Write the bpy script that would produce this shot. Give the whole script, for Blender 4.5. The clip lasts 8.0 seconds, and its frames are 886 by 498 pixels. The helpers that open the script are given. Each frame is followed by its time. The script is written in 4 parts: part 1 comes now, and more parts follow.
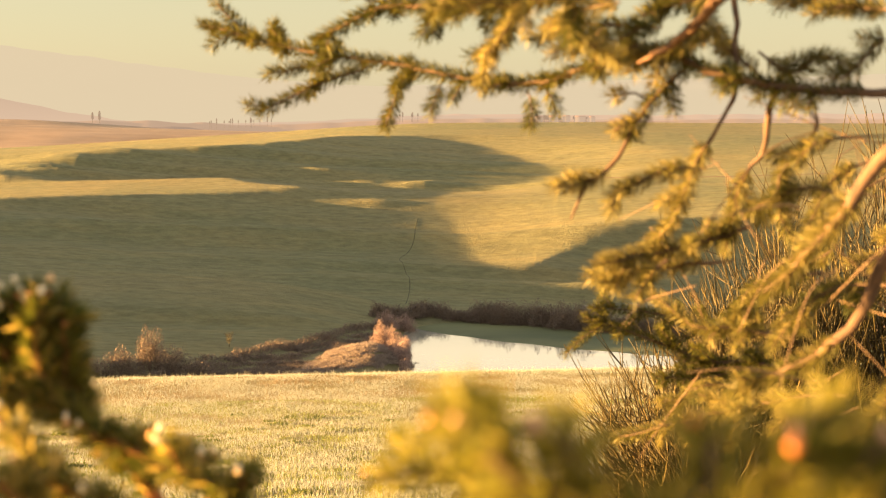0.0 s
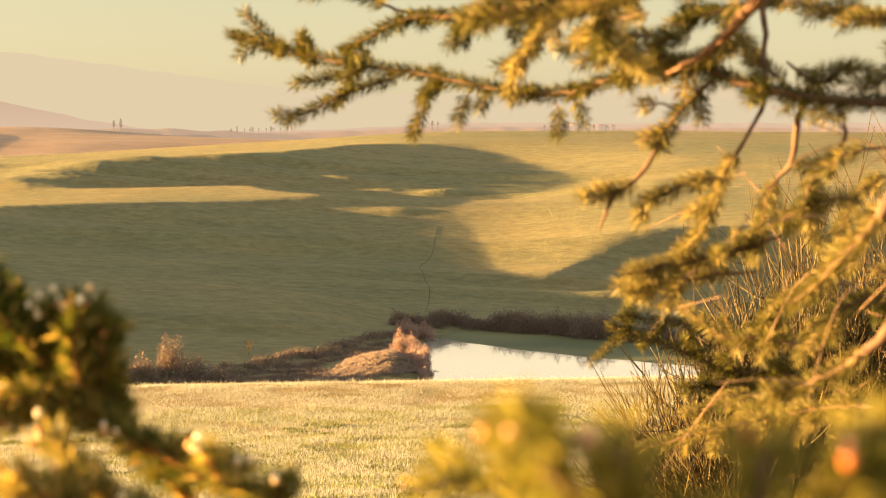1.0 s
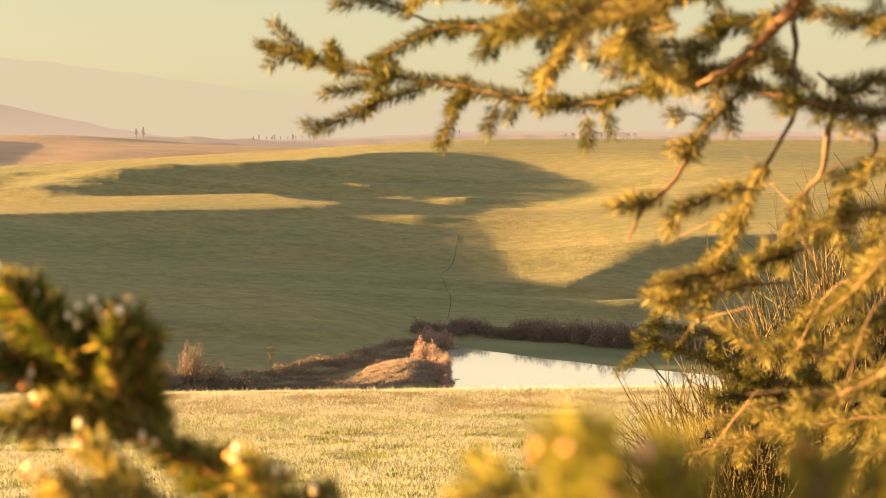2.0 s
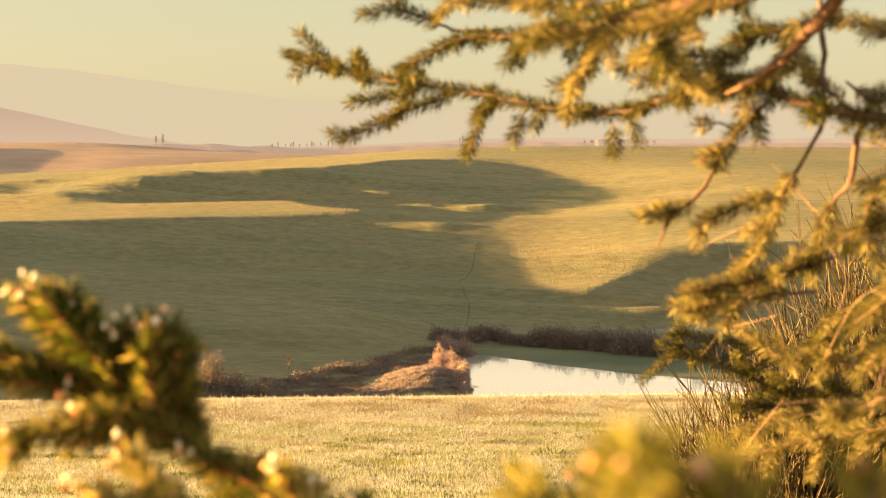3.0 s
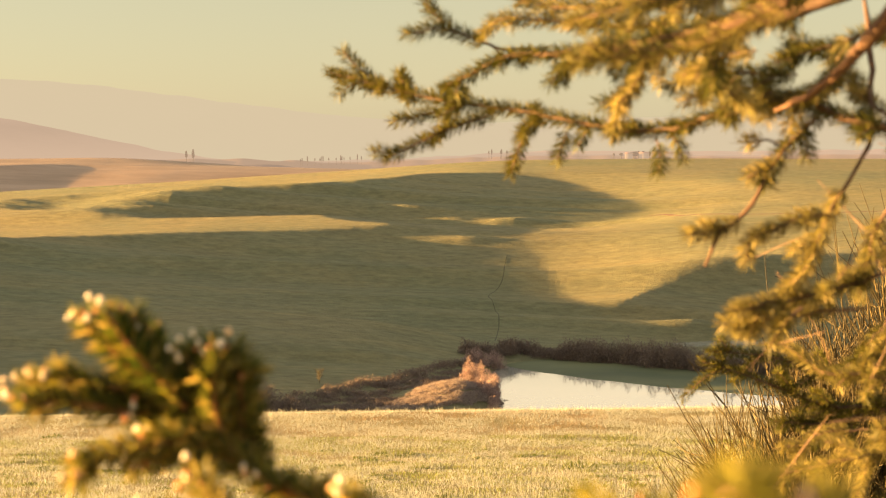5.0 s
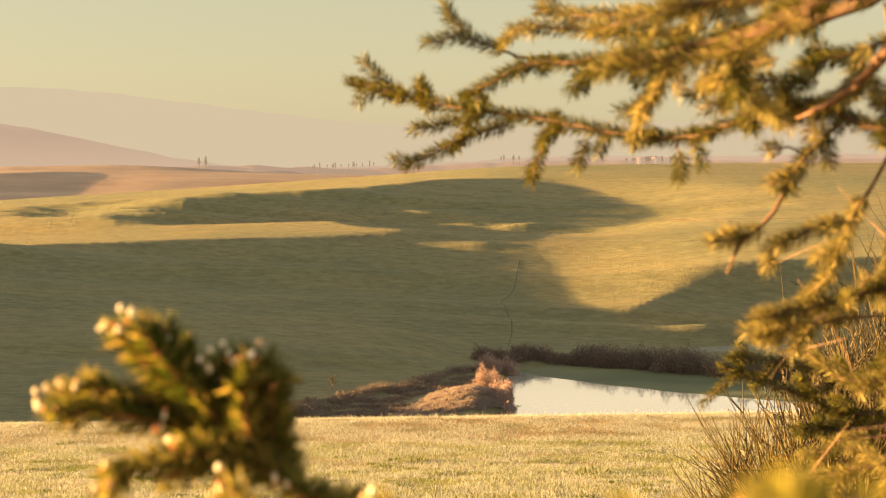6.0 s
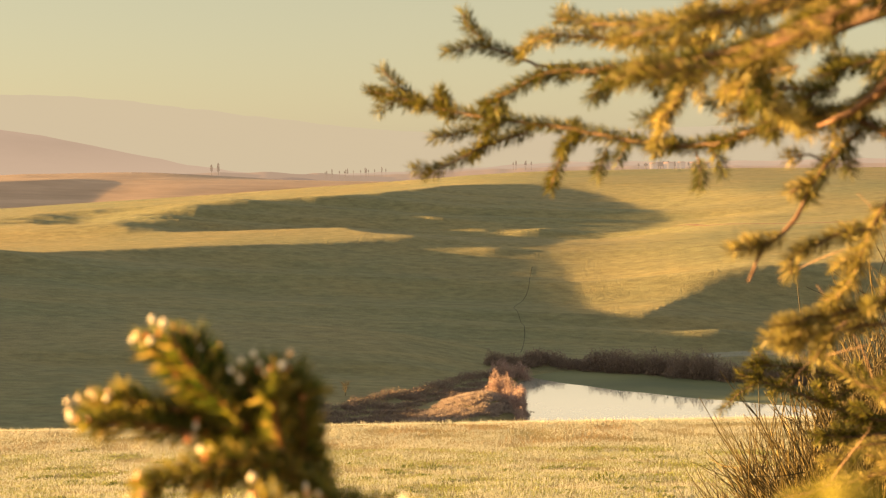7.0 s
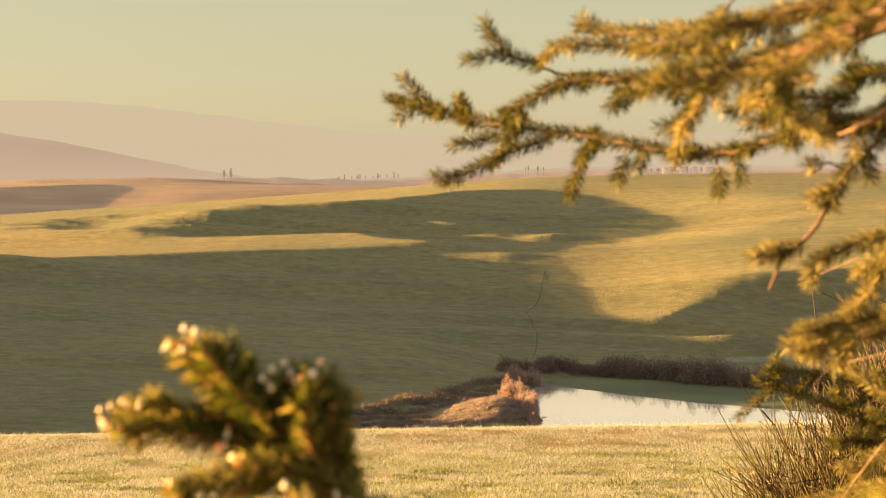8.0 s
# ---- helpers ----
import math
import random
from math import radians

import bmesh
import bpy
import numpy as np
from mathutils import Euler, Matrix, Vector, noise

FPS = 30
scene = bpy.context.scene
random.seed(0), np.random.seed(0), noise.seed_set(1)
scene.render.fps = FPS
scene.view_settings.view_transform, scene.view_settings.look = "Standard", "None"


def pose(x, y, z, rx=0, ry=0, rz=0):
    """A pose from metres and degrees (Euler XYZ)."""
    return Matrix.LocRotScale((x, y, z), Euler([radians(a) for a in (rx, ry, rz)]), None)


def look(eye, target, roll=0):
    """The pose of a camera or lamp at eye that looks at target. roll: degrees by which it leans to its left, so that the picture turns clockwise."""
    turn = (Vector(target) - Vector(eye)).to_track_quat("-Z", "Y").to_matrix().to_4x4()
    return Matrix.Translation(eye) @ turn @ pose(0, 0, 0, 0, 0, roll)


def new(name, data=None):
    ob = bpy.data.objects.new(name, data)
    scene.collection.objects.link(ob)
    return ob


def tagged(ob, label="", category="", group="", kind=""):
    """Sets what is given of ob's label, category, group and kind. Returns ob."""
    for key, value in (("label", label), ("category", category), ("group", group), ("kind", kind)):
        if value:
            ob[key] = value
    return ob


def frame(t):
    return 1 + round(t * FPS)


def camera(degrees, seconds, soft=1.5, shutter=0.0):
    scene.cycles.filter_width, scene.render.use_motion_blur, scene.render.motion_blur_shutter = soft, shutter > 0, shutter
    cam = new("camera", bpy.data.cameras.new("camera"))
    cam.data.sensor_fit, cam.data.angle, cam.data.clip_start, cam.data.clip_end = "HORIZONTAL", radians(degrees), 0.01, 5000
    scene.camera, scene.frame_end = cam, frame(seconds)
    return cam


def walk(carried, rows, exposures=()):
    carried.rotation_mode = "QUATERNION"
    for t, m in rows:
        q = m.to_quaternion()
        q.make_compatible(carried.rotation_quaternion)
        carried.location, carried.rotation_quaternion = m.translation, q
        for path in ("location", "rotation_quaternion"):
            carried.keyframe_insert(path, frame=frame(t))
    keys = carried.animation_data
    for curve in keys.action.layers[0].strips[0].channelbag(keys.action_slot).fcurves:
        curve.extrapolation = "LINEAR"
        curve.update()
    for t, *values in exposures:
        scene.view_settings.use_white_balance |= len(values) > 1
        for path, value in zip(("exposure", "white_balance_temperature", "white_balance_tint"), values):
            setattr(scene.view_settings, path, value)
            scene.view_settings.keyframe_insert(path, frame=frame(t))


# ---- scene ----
cam = camera(35.0, 8.0, soft=1.0)
# A long lens focused far off: what is near melts.
cam.data.dof.use_dof, cam.data.dof.focus_distance, cam.data.dof.aperture_fstop = True, 10.5, 8.8
EXPOSURE, HAZE = 3.4, 0.068
HAZE_LOW, HAZE_MID, POND_GLOW, HAZE_TOP = (0.79, 0.815, 0.685), (0.735, 0.765, 0.63), (2.9, 2.5, 1.85), (0.76, 1.05, 1.58)
ROWS = [
    (0.0, 0.0000, 0.0000, 1.6000, 0.000, -5.400, -0.000),
    (0.5, -0.0047, -0.0024, 1.6010, 0.384, -5.239, 0.042),
    (1.0, -0.0096, -0.0043, 1.6020, 0.812, -5.064, -0.077),
    (1.5, -0.0144, -0.0058, 1.6032, 1.253, -4.891, -0.107),
    (3.0, -0.0295, -0.0088, 1.6069, 2.438, -4.447, -0.072),
    (3.5, -0.0346, -0.0096, 1.6082, 2.763, -4.304, -0.020),
    (4.0, -0.0397, -0.0105, 1.6097, 3.073, -4.158, 0.064),
    (4.5, -0.0448, -0.0115, 1.6111, 3.354, -4.018, 0.138),
    (6.0, -0.0603, -0.0167, 1.6159, 4.113, -3.651, 0.481),
    (6.5, -0.0654, -0.0194, 1.6176, 4.359, -3.524, 0.581),
    (7.0, -0.0705, -0.0229, 1.6194, 4.605, -3.403, 0.707),
    (7.5, -0.0755, -0.0270, 1.6212, 4.855, -3.294, 0.714),
    (8.0, -0.0805, -0.0321, 1.6231, 5.105, -3.185, 0.733),
]
walk(cam, [(t, pose(x, y, z, 90 + pitch, roll, yaw)) for t, x, y, z, yaw, pitch, roll in ROWS], [(0.0, EXPOSURE + 0.08, 8000.0, 11.5), (4.0, EXPOSURE, 8000.0, 11.5), (8.0, EXPOSURE - 0.17, 8000.0, 11.5)])

# ---- light ----
SUN_EL = radians(3.6)
world = bpy.data.worlds.new("sky")
scene.world = world
world.use_nodes = True
sky = world.node_tree.nodes.new("ShaderNodeTexSky")
sky.sky_type, sky.sun_disc = "NISHITA", False
sky.sun_elevation, sky.sun_rotation = SUN_EL, radians(-90)
sky.air_density, sky.dust_density, sky.ozone_density = 1.0, 1.0, 1.0
back_node = world.node_tree.nodes["Background"]
# Evening haze all round the horizon, an added bright band above the view to whiten the pond, bluer overhead.
wt = world.node_tree
ray = wt.nodes.new("ShaderNodeTexCoord")
axes = wt.nodes.new("ShaderNodeSeparateXYZ")
wt.links.new(ray.outputs["Generated"], axes.inputs[0])
thin = wt.nodes.new("ShaderNodeValToRGB")
for spot, (at, c) in zip((thin.color_ramp.elements[0], thin.color_ramp.elements[1], thin.color_ramp.elements.new(0.10), thin.color_ramp.elements.new(0.18), thin.color_ramp.elements.new(0.45)), ((0.0, HAZE_LOW), (1.0, HAZE_TOP), (0.12, HAZE_MID), (0.17, POND_GLOW), (0.5, HAZE_TOP))):
    spot.position, spot.color = at, (*c, 1)
wt.links.new(axes.outputs[2], thin.inputs[0])
veil = wt.nodes.new("ShaderNodeMix")
veil.data_type = "RGBA"
veil.inputs[0].default_value = 0.86
wt.links.new(sky.outputs[0], veil.inputs[6])
wt.links.new(thin.outputs[0], veil.inputs[7])
wt.links.new(veil.outputs[2], back_node.inputs[0])
back_node.inputs[1].default_value = 0.068
sun = new("sun", bpy.data.lights.new("sun", "SUN"))
sun.data.energy, sun.data.angle, sun.data.color = 4.6, radians(0.2), (1.0, 0.64, 0.285)
sun.matrix_world = look((-100 * math.cos(SUN_EL), 0, 100 * math.sin(SUN_EL)), (0, 0, 0))


# ---- mesh helpers ----
def solid(name, co, faces, material, parent=None, smooth=False, second=None, pick=None):
    """One mesh from arrays of corners and of faces with equal corner counts."""
    co, faces = np.asarray(co, np.float32), np.asarray(faces, np.int32)
    me = bpy.data.meshes.new(name)
    me.vertices.add(len(co))
    me.vertices.foreach_set("co", co.ravel())
    me.loops.add(faces.size)
    me.loops.foreach_set("vertex_index", faces.ravel())
    me.polygons.add(len(faces))
    me.polygons.foreach_set("loop_start", np.arange(len(faces), dtype=np.int32) * faces.shape[1])
    me.materials.append(material)
    if second is not None:
        me.materials.append(second)
        me.polygons.foreach_set("material_index", np.asarray(pick, np.int32))
    if smooth:
        me.polygons.foreach_set("use_smooth", np.ones(len(faces), bool))
    me.update(calc_edges=True)
    ob = new(name, me)
    ob.parent = parent
    return ob


def part(name, bm, material, parent, label=""):
    me = bpy.data.meshes.new(name)
    bm.to_mesh(me)
    bm.free()
    me.materials.append(material)
    ob = new(name, me)
    ob.parent = parent
    return tagged(ob, label)


def join(pieces):
    """Several (corners, faces) arrays as one."""
    co, fa, n = [], [], 0
    for c, f in pieces:
        co.append(np.asarray(c, float))
        fa.append(np.asarray(f) + n)
        n += len(c)
    return np.concatenate(co), np.concatenate(fa)


def spline(points, step):
    """A smooth line through the points, resampled to about that step."""
    p = np.array(points, float)
    p = np.vstack([2 * p[0] - p[1], p, 2 * p[-1] - p[-2]])
    out = []
    for i in range(1, len(p) - 2):
        n = max(2, int(np.linalg.norm(p[i + 1] - p[i]) / step))
        t = np.linspace(0, 1, n, endpoint=False)[:, None]
        out.append(0.5 * (2 * p[i] + (p[i + 1] - p[i - 1]) * t + (2 * p[i - 1] - 5 * p[i] + 4 * p[i + 1] - p[i + 2]) * t ** 2 + (3 * p[i] - p[i - 1] - 3 * p[i + 1] + p[i + 2]) * t ** 3))
    return np.vstack(out + [p[-2:-1]])


def tube(path, r0, r1, sides=6, rough=0.0, rng=None):
    path = np.asarray(path, float)
    n = len(path)
    tan = np.gradient(path, axis=0)
    tan /= np.linalg.norm(tan, axis=1)[:, None] + 1e-9
    ref = np.array([0.3, 0.2, 1.0]) if abs(tan[:, 2]).mean() < 0.8 else np.array([1.0, 0.2, 0.1])
    a = np.cross(tan, ref)
    a /= np.linalg.norm(a, axis=1)[:, None]
    b = np.cross(tan, a)
    r = np.linspace(r0, r1, n)
    if rng is not None:
        r = r * (1 + rough * rng.normal(size=n))
        if n > 6 and r0 < 0.008:
            r[:4] = r[:4] * np.array([0.35, 0.6, 0.8, 0.95])
    ang = np.arange(sides) * 2 * np.pi / sides
    co = path[:, None] + r[:, None, None] * (np.cos(ang)[None, :, None] * a[:, None] + np.sin(ang)[None, :, None] * b[:, None])
    i = np.arange(n - 1)[:, None] * sides
    j = np.arange(sides)[None]
    k = (j + 1) % sides
    f = np.stack([i + j, i + k, i + sides + k, i + sides + j], -1).reshape(-1, 4)
    return co.reshape(-1, 3), f


def unit(v):
    return v / (np.linalg.norm(v, axis=-1, keepdims=True) + 1e-9)


def blades(base, way, side, length, width, where=0.45):
    """Kite-shaped leaves, needles or grass blades."""
    m = base + way * (length * where)[:, None]
    co = np.stack([base, m + side * width[:, None], base + way * length[:, None], m - side * width[:, None]], 1).reshape(-1, 3)
    return co, np.arange(len(co)).reshape(-1, 4)


def clothe(path, rng, per_metre, length, width, start=0.0):
    """Needles all round a twig, leaning to its tip."""
    seg = np.linalg.norm(np.diff(path, axis=0), axis=1)
    total = seg.sum()
    n = max(5, int(per_metre * total * (1 - start)))
    k = np.arange(n)
    s = start + (1 - start) * np.clip((k + rng.uniform(0, 0.9, n)) / n, 0, 1)
    at = np.concatenate([[0], np.cumsum(seg)]) / total
    tan = unit(np.gradient(path, axis=0))
    p = np.stack([np.interp(s, at, path[:, j]) for j in range(3)], 1)
    t = unit(np.stack([np.interp(s, at, tan[:, j]) for j in range(3)], 1))
    ref = unit(np.cross(t, np.array([0.25, 0.15, 1.0])))
    over = np.cross(ref, t)
    turn = k * 2.4 + rng.normal(size=n) * 0.25
    r = np.cos(turn)[:, None] * ref + np.sin(turn)[:, None] * over
    r = unit(r + np.array([0, 0, 0.22]))
    r = unit(r - (r * t).sum(1)[:, None] * t)
    lean = np.radians(rng.uniform(46, 66, n)) * (1 - 0.5 * np.clip((s - 0.93) / 0.07, 0, 1))
    way = unit(np.cos(lean)[:, None] * t + np.sin(lean)[:, None] * r + rng.normal(size=(n, 3)) * 0.07)
    side = unit(np.cross(way, rng.normal(size=(n, 3)) * 0.5 + over))
    size = length * rng.uniform(0.82, 1.08, n)
    return blades(p, way, side, size, np.full(n, width))


# ---- materials ----
def material(name, rough=0.8, spec=0.3):
    m = bpy.data.materials.new(name)
    m.use_nodes = True
    b = m.node_tree.nodes["Principled BSDF"]
    b.inputs["Roughness"].default_value = rough
    b.inputs["Specular IOR Level"].default_value = spec
    return m, m.node_tree, b


def node(tree, kind, **values):
    n = tree.nodes.new(kind)
    for key, v in values.items():
        n.inputs[key.replace("_", " ")].default_value = v
    return n


def ramp(tree, source, stops):
    r = tree.nodes.new("ShaderNodeValToRGB")
    e = r.color_ramp.elements
    while len(e) < len(stops):
        e.new(0.5)
    for x, (p, c) in zip(e, stops):
        x.position, x.color = p, (*c, 1)
    tree.links.new(source, r.inputs[0])
    return r.outputs[0]


def mix(tree, factor, a, b, how="MIX"):
    n = tree.nodes.new("ShaderNodeMix")
    n.data_type, n.blend_type = "RGBA", how
    for s, v in ((n.inputs[0], factor), (n.inputs[6], a), (n.inputs[7], b)):
        if hasattr(v, "links"):
            tree.links.new(v, s)
        else:
            s.default_value = v if isinstance(v, (int, float)) else (*v, 1)
    return n.outputs[2]


def place(tree, scale=(1, 1, 1)):
    g = tree.nodes.new("ShaderNodeNewGeometry")
    m = tree.nodes.new("ShaderNodeMapping")
    m.inputs["Scale"].default_value = scale
    tree.links.new(g.outputs["Position"], m.inputs[0])
    return m.outputs[0]


def noisy(tree, scale, detail=6.0, stretch=(1, 1, 1), rough=0.6):
    n = node(tree, "ShaderNodeTexNoise", Scale=scale, Detail=detail, Roughness=rough)
    tree.links.new(place(tree, stretch), n.inputs["Vector"])
    return n.outputs["Fac"]


def bump(tree, b, height, strength, distance):
    n = node(tree, "ShaderNodeBump", Strength=strength, Distance=distance)
    tree.links.new(height, n.inputs["Height"])
    tree.links.new(n.outputs[0], b.inputs["Normal"])


def grass_hill():
    m, t, b = material("hill grass", 0.95, 0.1)
    big = noisy(t, 0.012, 4, (1, 1, 1))
    rows = noisy(t, 0.16, 8, (0.22, 1.0, 1.0), 0.75)
    fine = noisy(t, 0.9, 6, (0.4, 1, 1), 0.7)
    c1 = ramp(t, rows, [(0.3, (0.172, 0.168, 0.093)), (0.5, (0.226, 0.203, 0.102)), (0.72, (0.305, 0.242, 0.110))])
    c2 = ramp(t, big, [(0.35, (0.172, 0.197, 0.104)), (0.65, (0.315, 0.238, 0.114))])
    c = mix(t, 0.4, c1, c2)
    c = mix(t, 0.5, c, ramp(t, fine, [(0.3, (0.35, 0.35, 0.35)), (0.7, (0.85, 0.85, 0.85))]), "OVERLAY")
    t.links.new(c, b.inputs["Base Color"])
    drill = noisy(t, 1.3, 6, (0.12, 1.0, 1.0), 0.75)
    c = mix(t, 0.16, c, ramp(t, drill, [(0.32, (0.22, 0.22, 0.22)), (0.68, (0.80, 0.80, 0.80))]), "OVERLAY")
    t.links.new(c, b.inputs["Base Color"])
    tuft = noisy(t, 2.2, 6, (0.6, 1, 1), 0.7)
    h = mix(t, 0.65, mix(t, 0.6, rows, drill), tuft)
    bump(t, b, h, 1.0, 1.5)
    return m


def bare_soil():
    m, t, b = material("pale ploughed soil", 0.95, 0.1)
    n = noisy(t, 0.05, 7, (0.3, 1, 1), 0.7)
    t.links.new(ramp(t, n, [(0.3, (0.30, 0.20, 0.125)), (0.7, (0.46, 0.31, 0.20))]), b.inputs["Base Color"])
    bump(t, b, n, 0.5, 1.2)
    return m


def straw_field():
    m, t, b = material("stubble soil", 0.95, 0.1)
    big, fine = noisy(t, 0.12, 5, (0.6, 1, 1)), noisy(t, 6.0, 6)
    c = mix(t, 0.5, ramp(t, big, [(0.35, (0.14, 0.135, 0.04)), (0.65, (0.34, 0.25, 0.13))]), ramp(t, fine, [(0.3, (0.09, 0.08, 0.03)), (0.7, (0.34, 0.26, 0.12))]))
    t.links.new(c, b.inputs["Base Color"])
    bump(t, b, fine, 1.0, 0.15)
    return m


def leafy(name, stops, rough=0.6, glow=0.35, spec=0.3):
    """Leaves, needles and blades: colour from leaf to leaf, some light let through."""
    m, t, b = material(name, rough, spec)
    g = t.nodes.new("ShaderNodeNewGeometry")
    c = ramp(t, g.outputs["Random Per Island"], stops)
    c = mix(t, 0.35, c, ramp(t, noisy(t, 3.0, 3), [(0.3, stops[0][1]), (0.7, stops[-1][1])]))
    t.links.new(c, b.inputs["Base Color"])
    thin = t.nodes.new("ShaderNodeBsdfTranslucent")
    t.links.new(c, thin.inputs[0])
    both = node(t, "ShaderNodeMixShader", Fac=glow)
    t.links.new(b.outputs[0], both.inputs[1])
    t.links.new(thin.outputs[0], both.inputs[2])
    t.links.new(both.outputs[0], t.nodes["Material Output"].inputs[0])
    return m


def bark(name, dark, light, scale):
    m, t, b = material(name, 0.85, 0.2)
    n = noisy(t, scale, 6, (1, 1, 1), 0.7)
    t.links.new(ramp(t, n, [(0.3, dark), (0.7, light)]), b.inputs["Base Color"])
    bump(t, b, n, 0.6, 0.004)
    return m


def water():
    m, t, b = material("pond water", 0.06, 0.6)
    b.inputs["IOR"].default_value = 1.7
    n = noisy(t, 0.5, 3)
    t.links.new(ramp(t, n, [(0.3, (0.24, 0.23, 0.18)), (0.7, (0.29, 0.27, 0.21))]), b.inputs["Base Color"])
    w = noisy(t, 2.5, 3, (1, 0.35, 1))
    bump(t, b, w, 0.03, 0.02)
    return m


# Dark green that stands in for the hill mirrored in the pond.
def dark_mirror():
    m, t, b = material("painted hill reflection", 0.75, 0.08)
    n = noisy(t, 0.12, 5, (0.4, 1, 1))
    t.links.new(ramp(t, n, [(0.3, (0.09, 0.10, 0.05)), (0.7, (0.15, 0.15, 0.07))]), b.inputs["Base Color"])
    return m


def tip_glint(name, pale=1.0):
    m, t, b = material(name, 0.3, 0.5)
    o = t.nodes.new("ShaderNodeObjectInfo")
    t.links.new(ramp(t, o.outputs["Random"], [(0.0, (0.48, 0.13, 0.04)), (0.18, (0.62, 0.26, 0.09)), (0.36, (0.80 * pale ** 0.3, 0.58 * pale, 0.30 * pale)), (1.0, (0.90 * pale ** 0.3, 0.80 * pale, 0.60 * pale))]), b.inputs["Base Color"])
    return m


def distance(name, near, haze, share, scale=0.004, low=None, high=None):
    """A far-off surface with the glow of evening haze painted into its colour, thickest in the valleys."""
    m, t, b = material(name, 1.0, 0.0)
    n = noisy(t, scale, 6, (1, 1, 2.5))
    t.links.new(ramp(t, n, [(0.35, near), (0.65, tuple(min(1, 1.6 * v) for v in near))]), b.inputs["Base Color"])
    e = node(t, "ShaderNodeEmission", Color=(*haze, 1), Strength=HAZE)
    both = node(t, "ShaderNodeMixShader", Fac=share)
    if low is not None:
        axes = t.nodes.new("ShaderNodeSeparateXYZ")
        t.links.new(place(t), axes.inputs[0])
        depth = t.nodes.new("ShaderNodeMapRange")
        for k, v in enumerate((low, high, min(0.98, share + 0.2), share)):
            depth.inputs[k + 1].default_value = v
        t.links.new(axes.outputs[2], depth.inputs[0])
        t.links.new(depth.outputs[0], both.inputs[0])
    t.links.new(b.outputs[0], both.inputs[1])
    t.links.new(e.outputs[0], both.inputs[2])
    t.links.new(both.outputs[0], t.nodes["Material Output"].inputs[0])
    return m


HILL, SOIL, FIELD, POND = grass_hill(), bare_soil(), straw_field(), water()
DARK_MIRROR = dark_mirror()
BARK = bark("fir bark", (0.055, 0.034, 0.023), (0.19, 0.115, 0.072), 60.0)
TAN = bark("sunlit dry twig", (0.13, 0.08, 0.045), (0.32, 0.20, 0.12), 80.0)
REDDISH = bark("young reddish bark", (0.17, 0.055, 0.022), (0.40, 0.15, 0.06), 90.0)
LIMB = bark("reddish-brown limb", (0.075, 0.040, 0.024), (0.22, 0.125, 0.072), 70.0)
TWIG = bark("bare twig", (0.10, 0.07, 0.05), (0.24, 0.16, 0.11), 20.0)
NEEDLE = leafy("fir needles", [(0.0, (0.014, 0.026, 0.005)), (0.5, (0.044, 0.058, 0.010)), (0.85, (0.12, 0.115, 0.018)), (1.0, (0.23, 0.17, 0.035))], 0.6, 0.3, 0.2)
YOUNG = leafy("young needles", [(0.0, (0.014, 0.036, 0.003)), (0.5, (0.048, 0.082, 0.008)), (0.75, (0.24, 0.20, 0.025)), (1.0, (0.66, 0.44, 0.13))], 0.5, 0.5, 0.3)
# Brighter copy of the fir needles, sunlight put into its colour, for lit boughs.
GOLDEN_LIT = leafy("sunlit golden needles", [(0.0, (0.028, 0.038, 0.007)), (0.45, (0.088, 0.092, 0.016)), (0.8, (0.26, 0.215, 0.042)), (1.0, (0.54, 0.40, 0.16))], 0.55, 0.45, 0.3)
# Pale bud colours that paint the bright highlights of sunlit needle tips.
BUD_GLINT = tip_glint("bright bud highlights")
PEACH_GLINT = tip_glint("peach-coloured bud highlights", 0.55)
SHOOT = leafy("yellow-green needles", [(0.0, (0.045, 0.06, 0.007)), (0.5, (0.16, 0.155, 0.02)), (1.0, (0.44, 0.35, 0.08))], 0.5, 0.5, 0.3)
BROOM = leafy("broom stems", [(0.0, (0.020, 0.016, 0.006)), (0.5, (0.052, 0.039, 0.013)), (1.0, (0.19, 0.135, 0.045))], 0.6, 0.1)
STRAW = leafy("straw", [(0.0, (0.235, 0.245, 0.165)), (0.5, (0.37, 0.367, 0.29)), (1.0, (0.52, 0.51, 0.445))], 0.8, 0.45, 0.1)
WEED = leafy("weeds", [(0.0, (0.06, 0.08, 0.018)), (1.0, (0.20, 0.20, 0.045))], 0.6, 0.3)
STALK = leafy("withered stalks", [(0.0, (0.14, 0.085, 0.04)), (1.0, (0.30, 0.19, 0.10))], 0.9, 0.2, 0.1)
MOSSY = leafy("low weeds", [(0.0, (0.10, 0.125, 0.03)), (0.6, (0.20, 0.225, 0.06)), (1.0, (0.33, 0.33, 0.11))], 0.8, 0.3, 0.1)
THICKET = leafy("bare thicket", [(0.0, (0.085, 0.066, 0.052)), (0.6, (0.19, 0.14, 0.105)), (1.0, (0.29, 0.21, 0.155))], 0.9, 0.1)
ROSY = leafy("rosy twigs", [(0.0, (0.20, 0.125, 0.10)), (0.6, (0.34, 0.225, 0.18)), (1.0, (0.48, 0.345, 0.28))], 0.9, 0.2)
SEDGE = leafy("dry bank grass", [(0.0, (0.19, 0.145, 0.115)), (0.6, (0.29, 0.22, 0.175)), (1.0, (0.39, 0.31, 0.25))], 0.9, 0.3)
# Skyline trees glow by the haze mixed into their colour.
CYPRESS = distance("hazy cypress", (0.07, 0.06, 0.045), (0.70, 0.53, 0.42), 0.70)

# ---- the ground ----
EYE = 1.6
